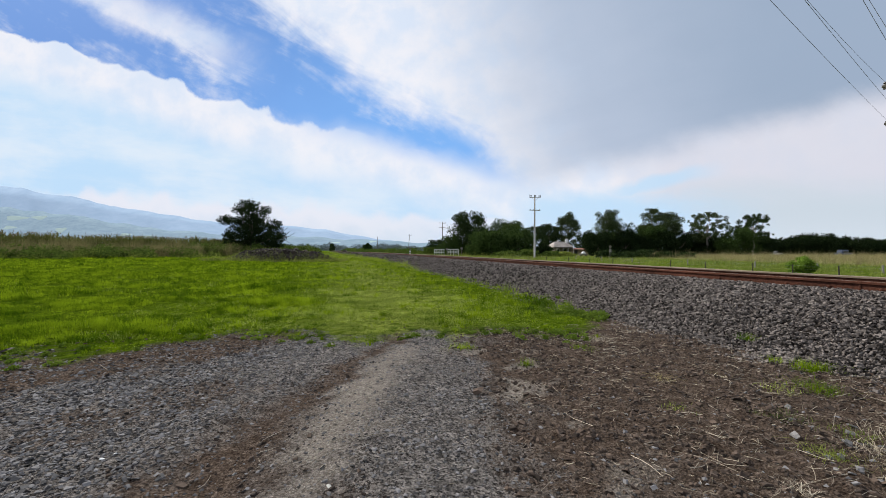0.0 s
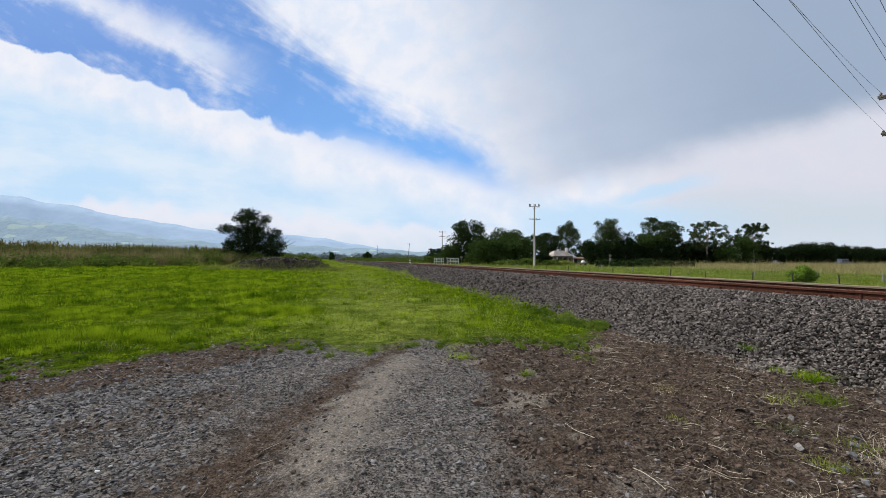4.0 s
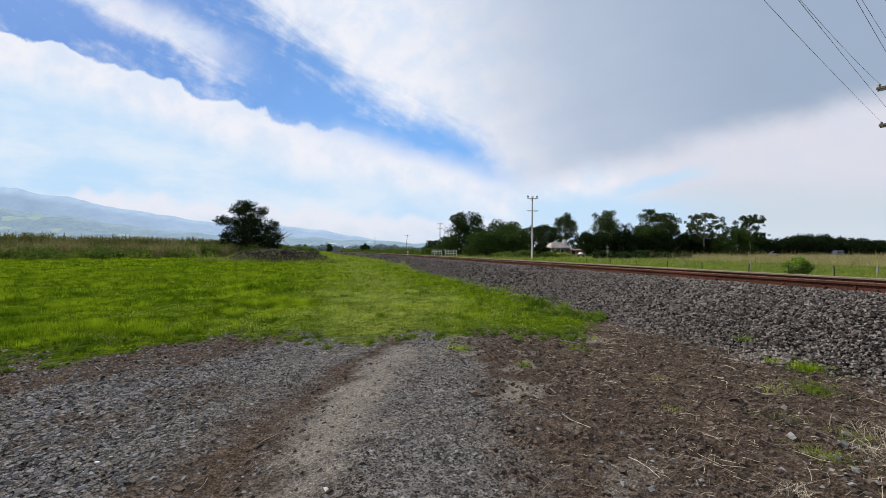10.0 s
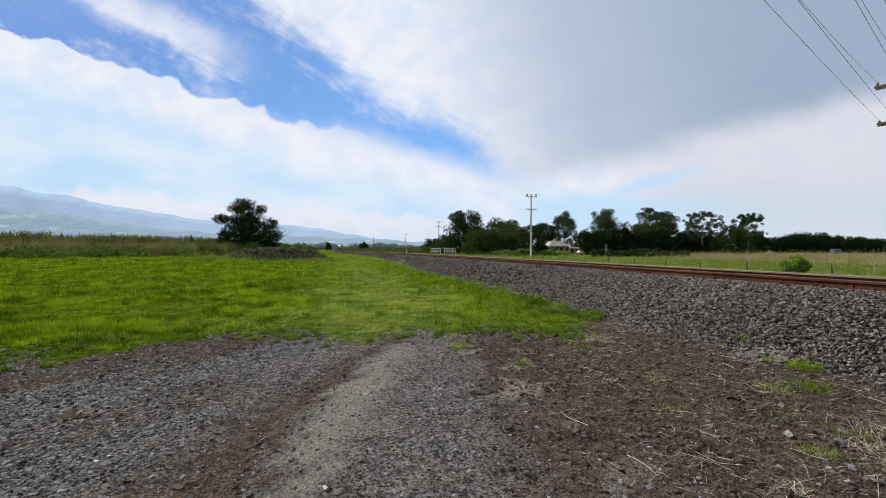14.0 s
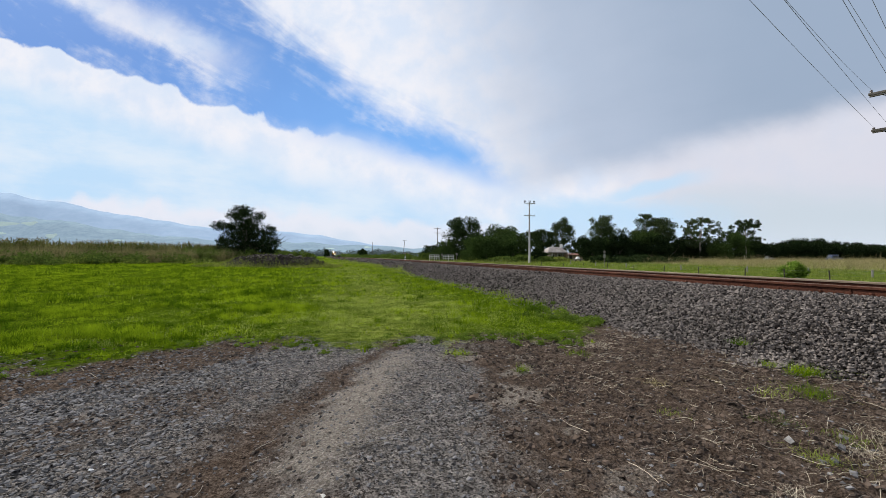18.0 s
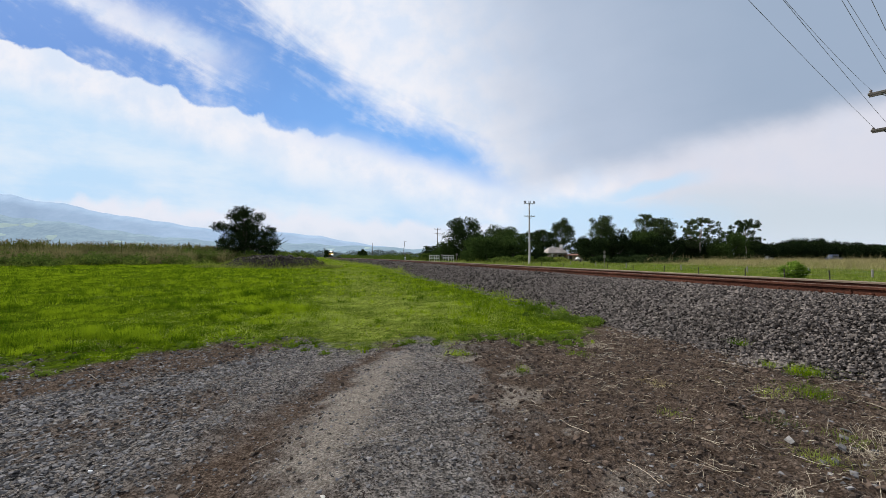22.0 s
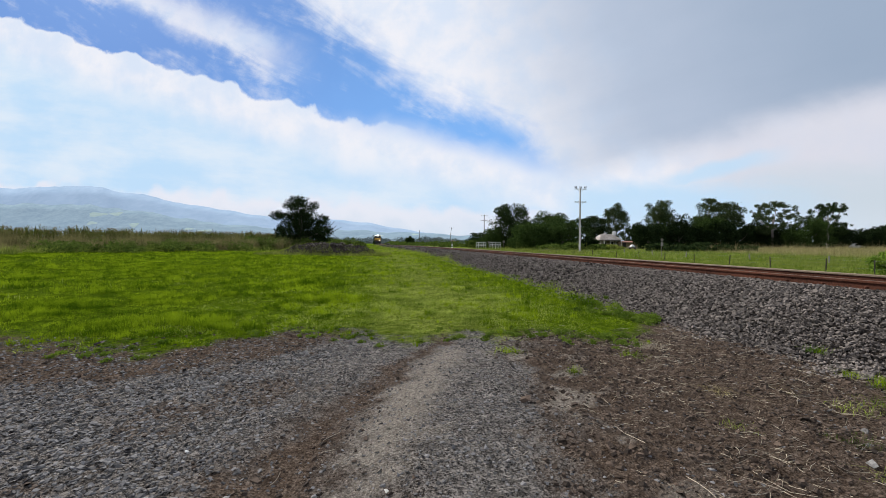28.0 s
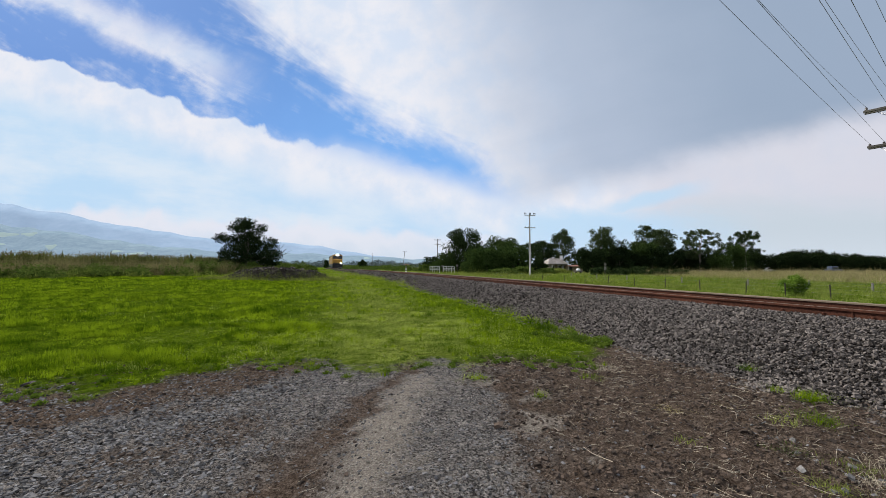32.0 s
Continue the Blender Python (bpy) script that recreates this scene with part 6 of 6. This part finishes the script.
        dry = mt in ("straw", "dry")
        tagged(ob, "bleached dry grass tuft in bare soil" if dry else "green grass tuft growing in bare dirt", "grass tuft", "dry tufts" if dry else "green tufts")
    # broad-leaved weeds that creep out from the grass over the soil
    ch = []
    for _ in range(95):
        y = rng.uniform(5.3, 9.5)
        e = float(off_line(0.0, y))
        x = rng.uniform(0.2, 2.2) if y < 6.3 else -3.55 - e + rng.normal(0, 0.22)
        if y < float(grass_edge(x)) - 0.35:
            continue
        r = rng.uniform(0.04, 0.11)
        ch.append(leaves([(x, y, max(float(land(x, y)), float(bed(off_line(x, y), y))) + 0.02, r, r, 0.05)], 0.018, 8, 0.6))
    for _ in range(60):
        x = rng.uniform(-5.5, 1.8)
        y = float(grass_edge(x)) + rng.normal(0.1, 0.28)
        r = rng.uniform(0.03, 0.09)
        ch.append(leaves([(x, y, float(land(x, y)) + 0.015, r * 1.3, r, 0.035)], 0.016, 7, 0.6))
    v, f = joined(ch)
    stuff("weeds", v, f, (M["creeper"],), "small broad-leaved weeds creeping over bare soil", "weeds")
    # single stones
    for u, vv, size, mt, label in ((838, 702, 0.10, "clod", "dark clod of earth on the track"), (2, 632, 0.11, "spoil", "black stone at the grass edge"), (455, 648, 0.035, "spoil", "small black stone on gravel"), (150, 836, 0.02, "white", "chip of white stone on gravel"), (172, 822, 0.024, "white", "chip of white stone on gravel"),
                                   (196, 814, 0.018, "white", "chip of white stone on gravel"), (1008, 800, 0.035, "gravel", "flat grey stone on soil"), (1150, 790, 0.035, "gravel", "flat grey stone on soil"), (576, 876, 0.03, "concrete", "pale stone on gravel"), (1510, 838, 0.04, "gravel", "flat grey stone on soil"),
                                   (1545, 850, 0.036, "gravel", "flat grey stone on soil"), (1500, 860, 0.042, "gravel", "flat grey stone on soil"), (1470, 740, 0.045, "gravel", "flat grey stone on soil"), (1380, 830, 0.045, "gravel", "flat grey stone on soil")):
        d = 1.19 * FOCAL / (vv - 448)
        x, y = (u - 784) / FOCAL * d, d + EYE_Y
        v, f = stones(np.zeros((1, 3)), np.array([size * (0.8 if mt == "gravel" else 1.0)]), 0.3)
        v = v - np.array([0, 0, v[:, 2].min() + size * 0.08])
        ob = part("stone", mesh_np("stone", v, f, (M[mt],)), None)
        ob.matrix_world = pose(x, y, float(land(x, y)))
        tagged(ob, label, "stone", "loose stones")


def foot_stones():
    r = np.random.default_rng(97)
    for _ in range(44):
        x, y = r.uniform(1.95, 2.75), r.uniform(2.0, 3.6)
        if x - 1.95 < (y - 2.0) * 0.25 or off_line(x, y) > -3.5:
            continue
        size = r.uniform(0.025, 0.05)
        v, f = stones(np.zeros((1, 3)), np.array([size]), 0.28)
        v = v - np.array([0, 0, v[:, 2].min() + size * 0.06])
        ob = part("stone", mesh_np("stone", v, f, (M["pale_stone"],)), None)
        ob.matrix_world = pose(x, y, float(land(x, y)))
        tagged(ob, "flat pale grey stone among dry grass", "stone", "loose stones")


M["pale_stone"] = material("pale_grey_stone", (0.07, 0.068, 0.066), (0.26, 0.25, 0.24), 0.9, 5, 60, 0.4, spec=0.05)
foot_stones()
M["creeper"] = leafy("creeping_weed_leaves", (0.05, 0.09, 0.012), (0.19, 0.265, 0.04))
M["clod"] = material("soil_clod", (0.007, 0.0048, 0.0036), (0.125, 0.089, 0.067), 0.95, 3, 60, 0.5, island=0.7)
near_ground()


# ---------- the train ----------
def locomotive():
    root = tagged(empty("locomotive", 0, 0, 0), "yellow diesel locomotive with a dark roof and lit headlamps", "locomotive")
    L, W = 19.5, 2.9
    part("frame", box_bm(W, L, 0.55, (0, 0, 0.85), 0.05), M["black"], root, "black underframe")
    part("hood", box_bm(W * 0.97, L - 4.2, 2.35, (0, 1.9, 1.4), 0.12), M["yellow"], root)
    part("roof", box_bm(W * 0.9, L - 4.4, 0.42, (0, 1.9, 3.72), 0.14), M["black"], root, "dark sooty roof")
    for k in range(4):
        part("roof_fan", box_bm(1.4, 1.4, 0.14, (0, 2.5 + 1.9 * k, 4.13), 0.05), M["dark"], root)
    cab = part("cab", box_bm(W, 2.6, 2.55, (0, -L / 2 + 2.2, 1.4), 0.14), M["yellow"], root)
    part("cab_roof", box_bm(W * 0.98, 2.56, 0.5, (0, -L / 2 + 2.2, 3.8), 0.2, None, 0.72), M["black"], cab)
    part("cab_front", box_bm(W * 0.94, 0.04, 0.95, (0, -L / 2 + 0.9, 2.9), 0.01), M["black"], cab, "dark surround of the windscreens")
    part("nose", box_bm(W * 0.92, 1.0, 1.35, (0, -L / 2 + 0.5, 1.38), 0.16), M["yellow"], root)
    for s in (-1, 1):
        part("windscreen", box_bm(1.05, 0.06, 0.72, (s * 0.66, -L / 2 + 0.87, 2.98), 0.02), M["glass"], cab)
        part("side_window", box_bm(0.06, 1.2, 0.7, (s * (W / 2 + 0.01), -L / 2 + 2.2, 2.9), 0.02), M["glass"], cab)
        part("ditch_light", box_bm(0.26, 0.1, 0.26, (s * 0.95, -L / 2 - 0.04, 1.5), 0.05), M["lamp"] if s > 0 else M["glass"], root, "lit lower marker lamp" if s > 0 else "unlit lower marker lamp")
        part("buffer_step", box_bm(0.5, 0.5, 0.9, (s * 1.1, -L / 2 + 0.25, 0.4), 0.04), M["black"], root)
        part("handrail", box_bm(0.04, L - 5, 0.05, (s * 1.47, 1.6, 2.35), 0.01), M["metal"], root)
        for k in range(7):
            part("side_panel", box_bm(0.03, 1.5, 1.5, (s * (W * 0.485 + 0.01), -4.2 + 2.0 * k, 1.7), 0.01), M["yellow"], root)
        for k in range(3):
            part("grille", box_bm(0.03, 1.5, 0.5, (s * (W * 0.485 + 0.012), 3.8 + 1.9 * k, 3.3), 0.01), M["dark"], root)
    head = part("headlamp_box", box_bm(0.9, 0.3, 0.4, (0, -L / 2 + 0.85, 3.78), 0.05), M["black"], cab)
    for s in (-1, 1):
        part("headlamp", box_bm(0.36, 0.06, 0.36, (s * 0.21, -L / 2 + 0.68, 3.79), 0.09), M["lamp"], cab, "bright lit headlamp")
    part("nose_stripe", box_bm(W * 0.9, 0.03, 0.25, (0, -L / 2 - 0.012, 1.45), 0.005), M["black"], root)
    part("coupler", box_bm(0.3, 0.8, 0.3, (0, -L / 2 - 0.3, 0.75), 0.05), M["dark"], root)
    part("pilot", box_bm(W * 0.9, 0.2, 0.6, (0, -L / 2 + 0.1, 0.22), 0.04), M["black"], root, "black snow-plough pilot")
    part("fuel_tank", box_bm(2.3, 3.8, 0.7, (0, 0, 0.25), 0.12), M["black"], root)
    for yb in (-6.2, 6.2):
        bg = part("bogie", box_bm(2.3, 4.4, 0.35, (0, yb, 0.5), 0.05), M["dark"], root)
        for a in (-1.8, 0, 1.8):
            for s in (-1, 1):
                bm = bmesh.new()
                bmesh.ops.create_cone(bm, cap_ends=True, segments=18, radius1=0.51, radius2=0.51, depth=0.13, matrix=Matrix.Translation((s * 0.75, yb + a, 0.515)) @ Matrix.Rotation(radians(90), 4, "Y"))
                part("wheel", bm, M["rust"], bg)
    return root


def motions():
    loco = locomotive()
    rows = []
    for k in range(65):
        t = k * 0.5
        y = 115.0 + 17.0 * (32.0 - t) + 9.3
        rows.append((t, pose(float(line_x(y)), y, RAIL_BASE + RAIL_H, 0, 0, math.degrees(math.atan(-float(line_slope(y)))))))
    walk(loco, rows)


motions()
